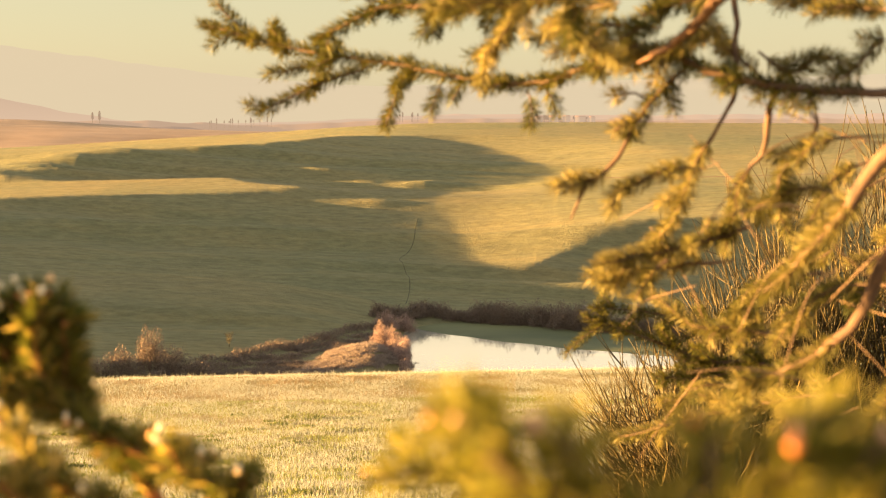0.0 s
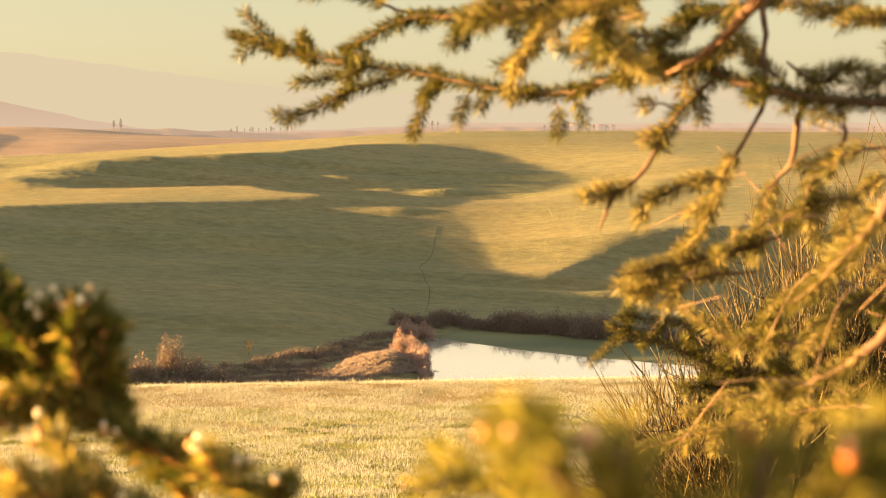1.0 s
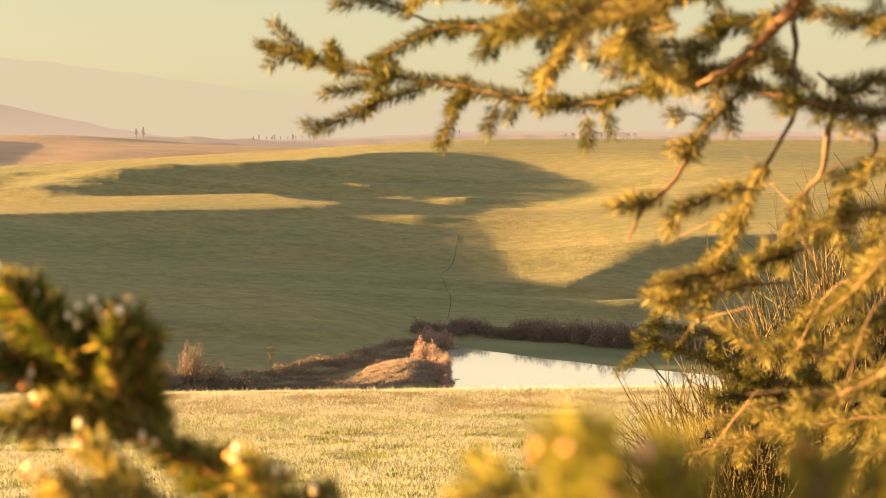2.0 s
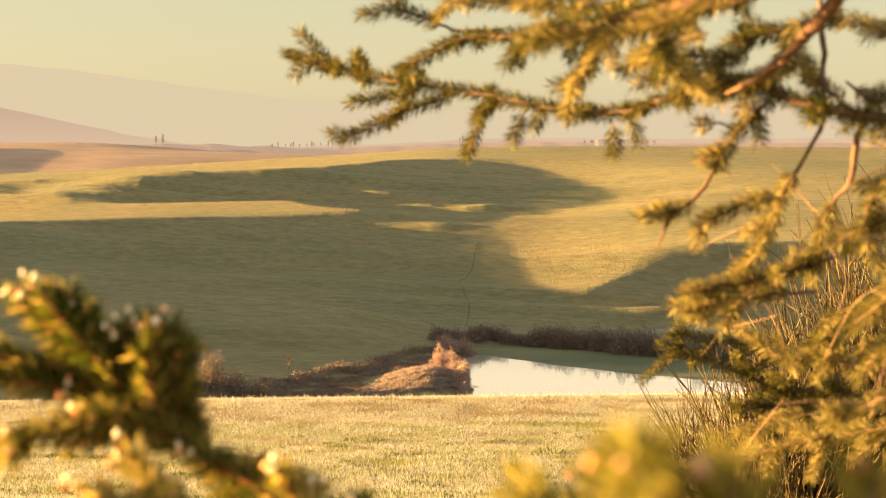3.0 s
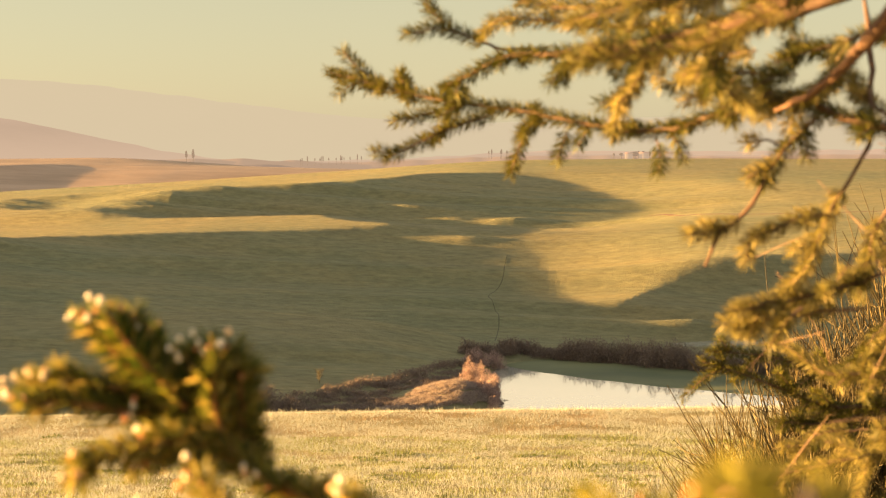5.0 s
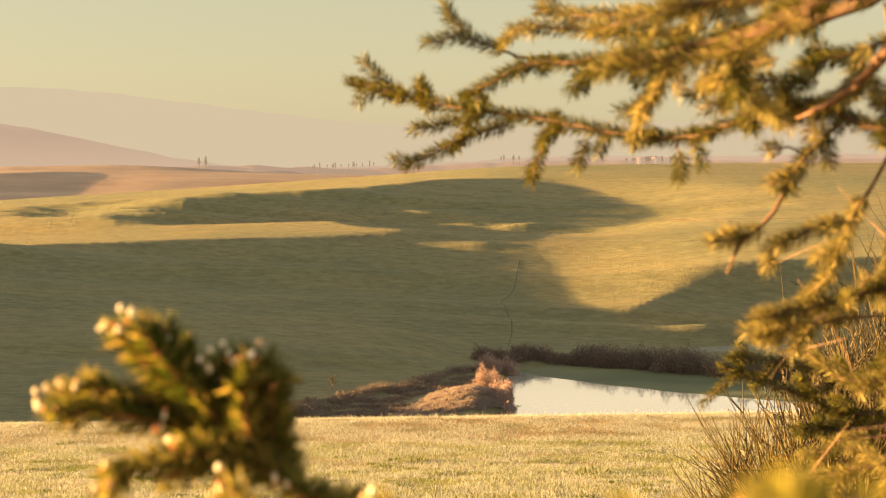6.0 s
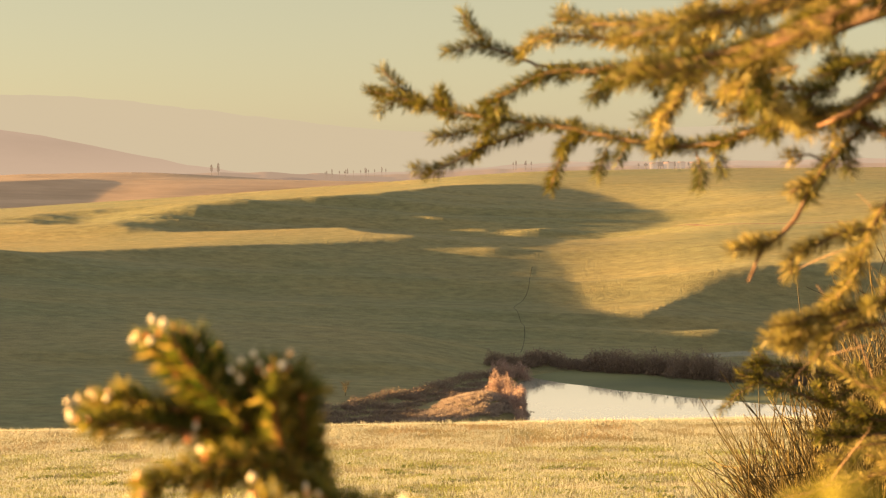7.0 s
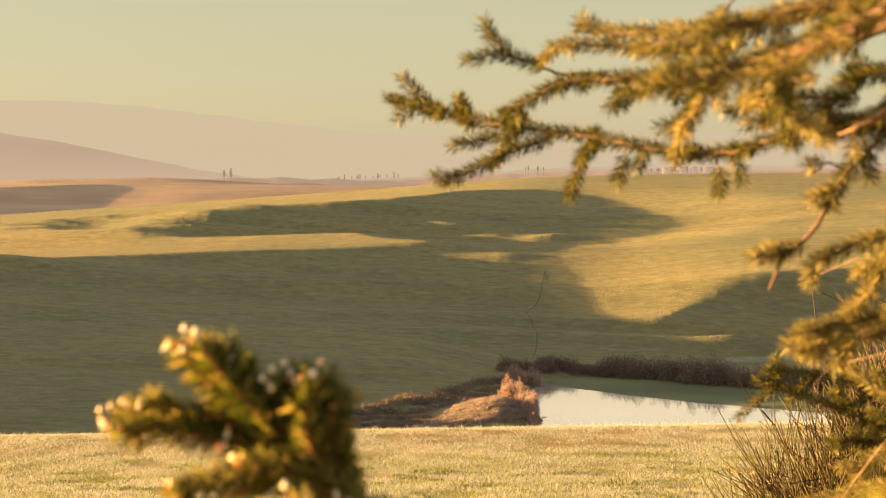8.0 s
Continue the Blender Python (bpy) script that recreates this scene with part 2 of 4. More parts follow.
RUN_Y = [-900, -100, -20, -5, 0, 5, 10, 20, 30, 50, 70, 85, 98, 105, 115, 130, 145, 160, 240, 600]
RUN_Z = [60, 7, 0.2, -1.1, -1.6, -2.4, -3.7, -6.3, -8.6, -12.5, -15.4, -17.1, -18.2, -19.2, -22.4, -27.5, -31.5, -33, -33, -33]


def soft(t):
    t = np.clip(t, 0, 1)
    return t * t * (3 - 2 * t)


def profile(xs, zs, step, wide):
    """A smooth height line through a few plan figures."""
    g = np.arange(xs[0] - 60 * step, xs[-1] + 60 * step, step)
    v = np.interp(g, xs, zs)
    k = np.exp(-0.5 * (np.arange(-40, 41) / wide) ** 2)
    v = np.convolve(np.pad(v, 40, mode="edge"), k / k.sum(), "valid")
    return lambda q: np.interp(q, g, v)


run = profile(RUN_Y, RUN_Z, 1.0, 2.0)
foot = profile([-260, -80, -25, -8, 6, 21, 45, 100, 260], [120, 132, 160, 198, 209, 203, 190, 165, 140], 2.0, 3.0)
crest = profile([-300, -188, -111, -74, -54, -37, -1, 70, 99, 300], [-15, -12.2, -8.3, -5.8, -4.9, -3.2, -0.7, -0.8, -1.4, -4], 4.0, 4.0)
beyond = profile([-600, -330, -270, -225, -200, -120, -60, 40, 300, 600], [0, -1.0, 0.6, -3.6, -5.8, -8, -12, -17, -26, -30], 5.0, 4.0)


def base(x, y):
    """Height against the eye's level: near slope, valley, facing hill, a further hill behind it."""
    near = run(y) + 0.02 * np.clip(x, -60, 60) * soft((y - 20) / 50) * (1 - soft((y - 112) / 20))
    near = near + 2.6 * soft((-3 - x) / 6) * soft((y - 140) / 15) * (1 - soft((y - 215) / 10))
    near = near + 2.0 * np.exp(-((x + 8.8) / 5.0) ** 2 - ((y - 172) / 7.0) ** 2)
    f, t = foot(x), crest(x)
    u = (y - f) / (450 - f)
    up = -32.5 + (t + 32.5) * np.where(u < 0, 0, np.where(u < 1, 0.08 * np.sin(np.pi * np.clip(u, 0, 1)) + u, 1))
    hill = np.where(y < 450, up, t - 0.0009 * np.minimum(y - 450, 60) ** 2 - 0.108 * np.clip(y - 510, 0, 120))
    far = beyond(x) - 22 * (1 - soft((y - 560) / 240)) - 0.02 * np.clip(y - 820, 0, 1e9)
    k = 1.2
    z = np.where(y > 118, near + k * np.log1p(np.exp(np.clip((hill - near) / k, -30, 30))), near)
    return np.where(y > 450, np.maximum(z, far), z)


def inside(outline, x, y):
    c = np.zeros(x.shape, bool)
    for (ax, ay), (bx, by) in zip(outline, outline[1:] + outline[:1]):
        if ay != by:
            c ^= ((ay > y) != (by > y)) & (x < (bx - ax) * (y - ay) / (by - ay) + ax)
    return c


def blur(a, n, axis):
    w = math.ceil(3 * n)
    k = np.exp(-0.5 * (np.arange(-w, w + 1) / n) ** 2)
    k /= k.sum()
    p = [(0, 0), (0, 0)]
    p[axis] = (w, w)
    b = np.pad(a, p, mode="edge")
    return sum(w * np.take(b, np.arange(i, i + a.shape[axis]), axis) for i, w in enumerate(k))


# Plan outlines of the shade on the hills, carved as hollows, and of the sunlit streaks within it, raised as low knolls.
VALLEY_SIDE = [(-126.2, 264.5), (-111.3, 268.9), (-107.1, 284.6), (-92.4, 288.9), (-77.1, 292.0), (-61.8, 296.2), (-46.0, 299.7), (-38.0, 301.7), (-29.1, 303.6), (-19.5, 306.4), (-9.7, 310.0), (-0.3, 306.4), (-1.1, 301.2), (0.2, 296.3), (2.1, 290.5), (3.2, 280.3), (3.7, 264.9), (5.1, 259.5), (7.6, 251.6), (11.1, 245.1), (14.0, 245.0), (18.5, 252.3), (22.9, 259.6), (28.6, 264.5), (35.5, 266.8), (44.9, 269.4), (85.5, 276.4), (112.0, 250.0), (67.0, 193.4), (22.8, 198.2), (-4.8, 196.2), (-26.9, 160.2), (-51.4, 150.8), (-86.0, 141.4), (-150.0, 190.0)]
HILL_SIDE = [(-24.3, 304.7), (-32.1, 307.8), (-41.8, 311.5), (-50.9, 320.3), (-67.3, 322.9), (-86.3, 320.3), (-98.2, 324.1), (-99.8, 328.0), (-100.0, 349.6), (-94.2, 357.0), (-87.1, 360.7), (-76.2, 365.8), (-66.8, 369.2), (-56.9, 371.6), (-47.8, 379.9), (-38.6, 391.1), (-28.6, 399.6), (-18.7, 404.4), (-9.5, 407.6), (-2.3, 408.1), (6.5, 404.2), (14.9, 394.6), (23.4, 379.0), (30.7, 362.5), (23.1, 355.3), (14.3, 349.2), (6.4, 338.6), (0.9, 306.5), (-0.3, 303.9), (-4.5, 300.2), (-11.9, 301.7)]
UPPER_DIP = [(-133.9, 343.4), (-136.1, 357.1), (-132.5, 361.1), (-125.0, 356.1), (-118.9, 345.5), (-117.6, 327.7), (-125.3, 329.1)]
FAR_DIP = [(-345.0, 713.2), (-301.4, 746.3), (-283.4, 756.4), (-264.0, 786.5), (-251.1, 783.0), (-243.5, 774.0), (-236.0, 753.9), (-238.9, 736.0), (-234.9, 694.1), (-167.0, 445.2), (-184.2, 455.3), (-210.0, 433.5)]
HOLLOWS = [VALLEY_SIDE, HILL_SIDE, UPPER_DIP, FAR_DIP]
KNOLLS = [
    [(-25.1, 298.1), (-20.7, 297.2), (-14.1, 297.8), (-10.6, 300.2), (-15.5, 301.2), (-21.5, 300.2)],
    [(-16.0, 347.1), (-10.8, 344.5), (-4.6, 346.5), (-1.0, 351.7), (-6.8, 351.9), (-12.4, 350.3)],
    [(-37.6, 354.8), (-30.9, 353.4), (-27.0, 354.7), (-32.9, 356.7)],
    [(-26.4, 349.8), (-20.6, 348.1), (-16.2, 349.8), (-21.0, 351.8)],
    [(17.9, 238.0), (22.9, 235.5), (29.5, 239.5), (24.7, 243.6)],
]
def rounded(outline):
    """A closed outline with its corners cut off."""
    p = np.array(outline)
    for _ in range(2):
        q = np.roll(p, -1, axis=0)
        p = np.stack([0.78 * p + 0.22 * q, 0.22 * p + 0.78 * q], 1).reshape(-1, 2)
    return [tuple(v) for v in p]


GX, GY = np.arange(-660, 420.0, 1.5), np.arange(118, 900.0, 0.75)


def hollows():
    x, y = np.meshgrid(GX, GY)
    dips = np.zeros(x.shape, bool)
    for o in HOLLOWS:
        dips |= inside(rounded(o), x, y)
    dips = blur(blur(dips.astype(float), 3, 0), 2, 1) > 0.5
    for o in KNOLLS:
        dips &= ~inside(o, x, y)
    # Noise from row to row frays the edges of the hollows, so their shade ends in streaks.
    rng = np.random.default_rng(17)
    row = np.convolve(rng.normal(size=len(GY) + 2), (0.3, 0.8, 0.3), "valid") + 1.5 * np.sin(0.47 * GY) + 1.2 * np.sin(1.1 * GY)
    fray = soft((-25 - x) / 60) * (y < 480) * (1.2 + 2.8 * soft((y - 312) / 12)) * row[:, None]
    at = np.clip(np.rint((x + fray - GX[0]) / (GX[1] - GX[0])).astype(int), 0, len(GX) - 1)
    return dips & (np.roll(dips, 6, axis=1) | (x > -30)), np.take_along_axis(dips, at, 1)


def climb(want, dips, least, most):
    """Ground heights against the sun's rays, row by row: rising where the sun reaches, level across the hollows, near to what is wanted."""
    step = GX[1] - GX[0]
    grow = np.gradient(want, step, axis=1)
    east, west = want.copy(), want.copy()
    for i in range(1, len(GX)):
        g = np.clip(grow[:, i] + (want[:, i] - east[:, i - 1]) / 40, least[:, i], most[:, i])
        east[:, i] = east[:, i - 1] + np.where(dips[:, i], 0, g) * step
    for i in range(len(GX) - 2, -1, -1):
        g = np.clip(grow[:, i] + (west[:, i + 1] - want[:, i]) / 40, least[:, i], most[:, i])
        west[:, i] = west[:, i + 1] - np.where(dips[:, i], 0, g) * step
    return 0.5 * (east + west)


def relief(core, dips):
    """The hills with their hollows, which dip just under the rays of the low sun."""
    x, y = np.meshgrid(GX, GY)
    z0 = base(x, y)
    tan, step = math.tan(SUN_EL), GX[1] - GX[0]
    # An unseen shoulder added further left, shaped to hold the sun off the valley.
    here, there = base(np.full(GY.shape, 5.0), GY) + 5 * tan, base(np.full(GY.shape, -200.0), GY) - 200 * tan
    lift = np.clip(here - there - 6.5 * soft((GY - 205) / 75) + 7.5 * soft((GY - 194) / 8) * (1 - soft((GY - 214) / 8)) - 0.3 * soft((GY - 160) / 5) * (1 - soft((GY - 180) / 5)), 0, 25) * (1 - soft((GY - 272) / 14)) * soft((GY - 122) / 14)
    z0 = z0 + lift[:, None] * soft((-120 - x) / 65) * soft((x + 480) / 120)
    want = z0 + tan * GX
    rises = np.zeros(x.shape, bool)
    for o in KNOLLS:
        rises |= inside(o, x, y)
    # Beyond the shoulder the ground may climb steeply; on the open hill it climbs gently.
    steep = soft((-0.46 * y - 25 - x) / 40)
    q = climb(want, core, np.where(rises, 0.13, np.where(y < 265, 0.10, np.where(y < 480, 0.06, 0.04))) * (1 - steep), np.where(rises, 0.25, 0.14 + 0.26 * steep))
    q = blur(q, 3, 0)
    q = q + np.clip(want - q, 0, 40) * soft(4 * steep) * soft((228 - y) / 18)
    left, right = np.zeros_like(z0), np.zeros_like(z0)
    for i in range(1, len(GX)):
        left[:, i] = np.where(dips[:, i], left[:, i - 1] + step, 0)
    for i in range(len(GX) - 2, -1, -1):
        right[:, i] = np.where(dips[:, i], right[:, i + 1] + step, 0)
    # Past each hollow the ground takes up again just where the grazing rays come down.
    top, off, gone = q[:, 0].copy(), np.zeros(len(GY)), np.zeros(len(GY))
    rays = q.copy()
    for i in range(1, len(GX)):
        off = np.where(dips[:, i - 1] & ~dips[:, i], top + 0.03 - q[:, i], off)
        gone = np.where(dips[:, i], 0, gone + step)
        open_ground = q[:, i] + off * (1 - soft(gone / 40))
        top = np.where(dips[:, i], top, np.maximum(top, open_ground))
        rays[:, i] = np.where(dips[:, i], top, open_ground)
    dip = np.minimum(np.minimum(0.05 + 0.03 * left, 0.02 + 0.025 * right), 1.6) * dips
    dip = np.maximum(dip, np.clip(rays - want, 0, 40) * soft(right / 55) * soft(left / 40))
    z = blur(rays - dip, 1.3, 0) - tan * GX
    edge = soft((y - foot(x) - 3) / 30) * soft((890 - y) / 20) * soft((410 - x) / 60) * soft((x + 650) / 60)
    return z0 + (z - z0) * edge


RELIEF = relief(*hollows())


def height(x, y):
    """World height of the ground."""
    x, y = np.asarray(x, float), np.asarray(y, float)
    i, j = np.clip((x - GX[0]) / 1.5, 0, len(GX) - 1.001), np.clip((y - GY[0]) / 0.75, 0, len(GY) - 1.001)
    a, b = i.astype(int), j.astype(int)
    f, g = i - a, j - b
    z = RELIEF[b, a] * (1 - f) * (1 - g) + RELIEF[b, a + 1] * f * (1 - g) + RELIEF[b + 1, a] * (1 - f) * g + RELIEF[b + 1, a + 1] * f * g
    within = (x > GX[0]) & (x < GX[-1]) & (y > GY[0]) & (y < GY[-1])
    return np.where(within, z, base(x, y)) + EYE


def ground():
    az = np.radians(np.unique(np.concatenate([np.arange(-180, -30, 5.0), np.arange(-30, 20, 0.09), np.arange(20, 181, 5.0)])))
    rad = np.concatenate([np.linspace(0.002, 40, 50), np.linspace(41, 108, 60), np.linspace(109, 480, 400), np.linspace(484, 900, 150), np.geomspace(910, 4600, 36)])
    a, r = np.meshgrid(az, rad)
    x, y = r * np.sin(a), r * np.cos(a)
    z = height(x, y)
    far = soft((r - 1100) / 1500)
    z = z * (1 - far) + far * (-55)
    n, m = a.shape
    i = np.arange(n - 1)[:, None] * m + np.arange(m - 1)[None]
    f = np.stack([i, i + 1, i + m + 1, i + m], -1).reshape(-1, 4)[:, ::-1]
    cy, cx = y[:-1, :-1].ravel(), x[:-1, :-1].ravel()
    ob = solid("ground", np.stack([x, y, z], -1).reshape(-1, 3), f, HILL, None, True, FIELD, cy < 112)
    ob.data.materials.append(SOIL)
    pick = np.where(cy < 112, 1, np.where(cy > 500, 2, 0)).astype(np.int32)
    ob.data.polygons.foreach_set("material_index", pick)
    return tagged(ob, "rolling hills of young grass and dry stubble in low sun", "ground", kind="structure")


ground()


def pond():
    x, y = np.meshgrid(np.linspace(-14, 130, 80), np.linspace(140, 235, 60))
    z = np.full(x.shape, EYE - 31.2)
    n, m = x.shape
    i = np.arange(n - 1)[:, None] * m + np.arange(m - 1)[None]
    f = np.stack([i, i + 1, i + m + 1, i + m], -1).reshape(-1, 4)
    tagged(solid("pond_water", np.stack([x, y, z], -1).reshape(-1, 3), f, POND, None, True), "still milky pond below the far hill, mirroring the sky", "water", kind="structure")


pond()


def hill_reflection():
    """The hill's dark reflection, painted as a flat green sheet along the far bank, narrowing to a point."""
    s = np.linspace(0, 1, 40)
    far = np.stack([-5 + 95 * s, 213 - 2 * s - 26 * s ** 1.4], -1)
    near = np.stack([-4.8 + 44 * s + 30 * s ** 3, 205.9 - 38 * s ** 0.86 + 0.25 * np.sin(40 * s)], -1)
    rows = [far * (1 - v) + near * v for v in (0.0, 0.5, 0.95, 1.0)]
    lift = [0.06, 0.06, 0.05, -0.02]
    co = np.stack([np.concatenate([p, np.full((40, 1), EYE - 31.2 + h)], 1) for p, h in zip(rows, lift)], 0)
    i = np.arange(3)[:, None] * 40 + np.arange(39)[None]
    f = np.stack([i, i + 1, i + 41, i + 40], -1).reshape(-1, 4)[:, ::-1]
    tagged(solid("pond_reflection", co.reshape(-1, 3), f, DARK_MIRROR, None, True), "dark-green painted reflection of the hill along the pond's far bank", "water", kind="structure")


hill_reflection()


# ---- land far off ----
def ridge(name, dist, az, tan_up, material, label, depth=500.0, ripple=0.001):
    """A long hill: its skyline given as height over distance at some bearings (degrees)."""
    a = np.linspace(az[0], az[-1], 240)
    up = np.interp(a, az, tan_up)
    k = np.exp(-0.5 * (np.arange(-9, 10) / 3.5) ** 2)
    up = np.convolve(np.pad(up, 9, mode="edge"), k / k.sum(), "valid")
    up += ripple * np.array([noise.fractal((v * 0.9, dist * 0.01, 0.0), 1.0, 2.0, 5) for v in a])
    rows = []
    for s in np.linspace(0, 1, 9):
        d = dist + depth * (s - 0.5)
        h = dist * up * math.sin(min(1.0, s * 1.9) * math.pi / 2) - 90 * (1 - min(1.0, s * 1.9)) - 60 * max(0.0, s - 0.55)
        rows.append(np.stack([d * np.sin(np.radians(a)), d * np.cos(np.radians(a)), h + EYE], -1))
    co = np.array(rows)
    n, m = co.shape[:2]
    i = np.arange(n - 1)[:, None] * m + np.arange(m - 1)[None]
    f = np.stack([i, i + 1, i + m + 1, i + m], -1).reshape(-1, 4)
    return tagged(solid(name, co.reshape(-1, 3), f, material, None, True), label, "hill", kind="structure")


# Far land with the haze put into the colours as emission.
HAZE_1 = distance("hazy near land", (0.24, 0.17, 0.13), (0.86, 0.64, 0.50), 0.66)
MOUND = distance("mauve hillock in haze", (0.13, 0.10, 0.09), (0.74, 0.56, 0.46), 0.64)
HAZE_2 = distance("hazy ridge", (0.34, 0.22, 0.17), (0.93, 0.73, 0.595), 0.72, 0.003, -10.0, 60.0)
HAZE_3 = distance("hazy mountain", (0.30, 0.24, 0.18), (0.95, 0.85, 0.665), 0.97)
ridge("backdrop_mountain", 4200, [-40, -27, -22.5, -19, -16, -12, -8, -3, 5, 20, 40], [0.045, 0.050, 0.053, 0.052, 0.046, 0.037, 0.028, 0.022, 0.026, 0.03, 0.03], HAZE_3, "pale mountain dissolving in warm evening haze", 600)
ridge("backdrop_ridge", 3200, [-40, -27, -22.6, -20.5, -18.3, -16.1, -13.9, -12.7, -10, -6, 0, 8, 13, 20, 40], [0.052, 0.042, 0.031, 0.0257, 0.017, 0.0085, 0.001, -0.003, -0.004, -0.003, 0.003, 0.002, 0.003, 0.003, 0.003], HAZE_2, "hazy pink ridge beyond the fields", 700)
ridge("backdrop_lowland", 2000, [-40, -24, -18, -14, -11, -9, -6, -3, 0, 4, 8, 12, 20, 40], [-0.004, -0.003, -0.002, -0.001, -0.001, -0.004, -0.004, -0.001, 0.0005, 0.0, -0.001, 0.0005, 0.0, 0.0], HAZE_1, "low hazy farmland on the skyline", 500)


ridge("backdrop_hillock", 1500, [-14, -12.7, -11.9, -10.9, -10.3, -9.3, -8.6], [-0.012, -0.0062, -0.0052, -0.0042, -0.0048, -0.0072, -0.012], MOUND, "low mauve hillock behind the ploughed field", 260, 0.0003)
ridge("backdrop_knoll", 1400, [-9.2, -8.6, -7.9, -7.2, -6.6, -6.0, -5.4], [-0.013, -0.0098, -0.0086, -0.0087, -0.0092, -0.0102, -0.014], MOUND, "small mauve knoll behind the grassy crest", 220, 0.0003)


# ---- vegetation makers ----
def clump(rng, centre, size, count, length, width, up=0.5):
    """Small twigs and leaves filling an uneven mound."""
    d = unit(rng.normal(size=(count, 3)))
    d[:, 2] = np.abs(d[:, 2])
    rad = rng.uniform(0.25, 1.0, count) ** 0.6
    lump = 1 + 0.28 * np.sin(5 * d[:, 0] + 3 * d[:, 2] + rng.uniform(0, 6)) * np.cos(4 * d[:, 1] + rng.uniform(0, 6))
    p = np.array(centre) + d * np.array(size) * (rad * lump)[:, None]
    way = unit(d * 0.7 + rng.normal(size=(count, 3)) * 0.6 + np.array([0, 0, up]))
    side = unit(np.cross(way, rng.normal(size=(count, 3))))
    return blades(p, way, side, length * rng.uniform(0.5, 1.3, count), width * rng.uniform(0.6, 1.4, count))


def stems(rng, centre, height_m, spread, count, r):
    out = []
    for _ in range(count):
        a, s = rng.uniform(0, 2 * np.pi), rng.uniform(0.2, 1) * spread
        top = np.array(centre) + [s * np.cos(a), s * np.sin(a), height_m * rng.uniform(0.6, 1)]
        mid = (np.array(centre) + top) / 2 + [0, 0, 0.12 * height_m]
        out.append(tube(spline([np.array(centre) - [0, 0, 0.3], mid, top], height_m / 5), r, r * 0.3, 4))
    return out


def thicket(name, places, material, label, seed, leaf=0.35, per=900):
    """Scrub that nobody could count: places are (x, y, half width, half depth, tall)."""
    rng = np.random.default_rng(seed)
    leaves, wood = [], []
    for x, y, w, d, h in places:
        z = float(height(x, y))
        leaves.append(clump(rng, (x, y, z - 0.1), (w, d, h), int(per * max(0.4, w * h / 4)), leaf, leaf * 0.10))
        wood += stems(rng, (x, y, z), h * 0.9, w * 0.7, 6, 0.06)
    co, f = join(leaves + wood)
    ob = solid(name, co, f, material, None, False, TWIG, np.arange(len(f)) >= sum(len(v) for _, v in leaves))
    return tagged(ob, label, "shrubs", kind="stuff")


def shrub(x, y, w, d, h, material, label, seed, leaf=0.35, per=1200):
    """One bush: a crown of twigs on a few stems."""
    rng = np.random.default_rng(seed)
    z = float(height(x, y))
    root = tagged(new("shrub"), label, "shrub")
    root.location = (x, y, z)
    co, f = clump(rng, (0, 0, -0.1), (w, d, h), int(per * max(0.4, w * h / 4)), leaf, leaf * 0.10)
    solid("crown", co, f, material, root)
    for c, g in stems(rng, (0, 0, 0), h * 0.9, w * 0.7, 5, 0.06):
        solid("stem", c, g, TWIG, root)
    return root


def on_line(rng, x0, y0, x1, y1, n, w, d, h, jitter=1.0):
    t = np.linspace(0, 1, n)
    return [(x0 + (x1 - x0) * s + rng.normal() * jitter * 0.4, y0 + (y1 - y0) * s + rng.normal() * jitter, w * rng.uniform(0.7, 1.3), d * rng.uniform(0.7, 1.3), h * rng.uniform(0.65, 1.25)) for s in t]


RNG = np.random.default_rng(7)
# The dark thicket along the pond's far bank.
bank = on_line(RNG, -3.5, 214.5, 6, 212.5, 10, 1.8, 1.5, 1.8, 0.4) + on_line(RNG, 5, 212, 22, 205, 18, 2.3, 1.8, 3.3, 0.6) + on_line(RNG, 18, 205, 46, 193, 20, 2.5, 1.8, 3.6, 0.7) + on_line(RNG, 45, 194, 90, 178, 22, 2.8, 2.0, 4.4, 0.8)
bank += on_line(RNG, -9.5, 206, -3, 213.5, 9, 1.7, 1.4, 1.9, 0.4)
thicket("bank_thicket", bank, THICKET, "dark leafless thicket along the pond's far bank", 11, 0.34, 1900)
# Scrub along the ditch.
ditch = on_line(RNG, -33, 160, -7, 203, 30, 2.0, 1.6, 0.85)
for row in range(1, 6):
    ditch += on_line(RNG, -33 + 2.2 * row, 160 - 0.4 * row, -8 - 0.4 * row, 200 - 4.6 * row, 20, 1.8, 1.4, 0.42, 1.5)
ditch = [v for v in ditch if not (v[0] > -17 and v[1] < 177)]
thicket("ditch_scrub", ditch, THICKET, "low brown scrub following the shaded ditch", 12, 0.28, 1500)
verge = []
for row in range(9):
    verge += on_line(RNG, -17.5 + 1.2 * row, 163 + 0.3 * row, -12 + 1.0 * row, 179 - 0.4 * row, 15, 1.0, 1.0, 0.42, 0.5)
thicket("bank_grass", verge, SEDGE, "dry tan grass on the sunlit bank by the pond", 15, 0.24, 1500)
for k, (x, y, w, d, h) in enumerate([(-8.0, 180, 1.35, 1.3, 3.3), (-6.8, 184, 1.1, 1.2, 3.0), (-5.2, 171, 1.0, 1.2, 3.0), (-4.9, 176, 0.9, 1.2, 3.3), (-5.1, 181, 0.9, 1.2, 3.0), (-6.2, 173, 0.9, 1.0, 2.4), (-4.6, 167, 0.9, 1.0, 2.2)]):
    tagged(shrub(x, y, w, d, h, ROSY, "rosy leafless shrub catching the sun at the pond's edge", 60 + k, 0.26, 4200), group="shrubs at the pond")
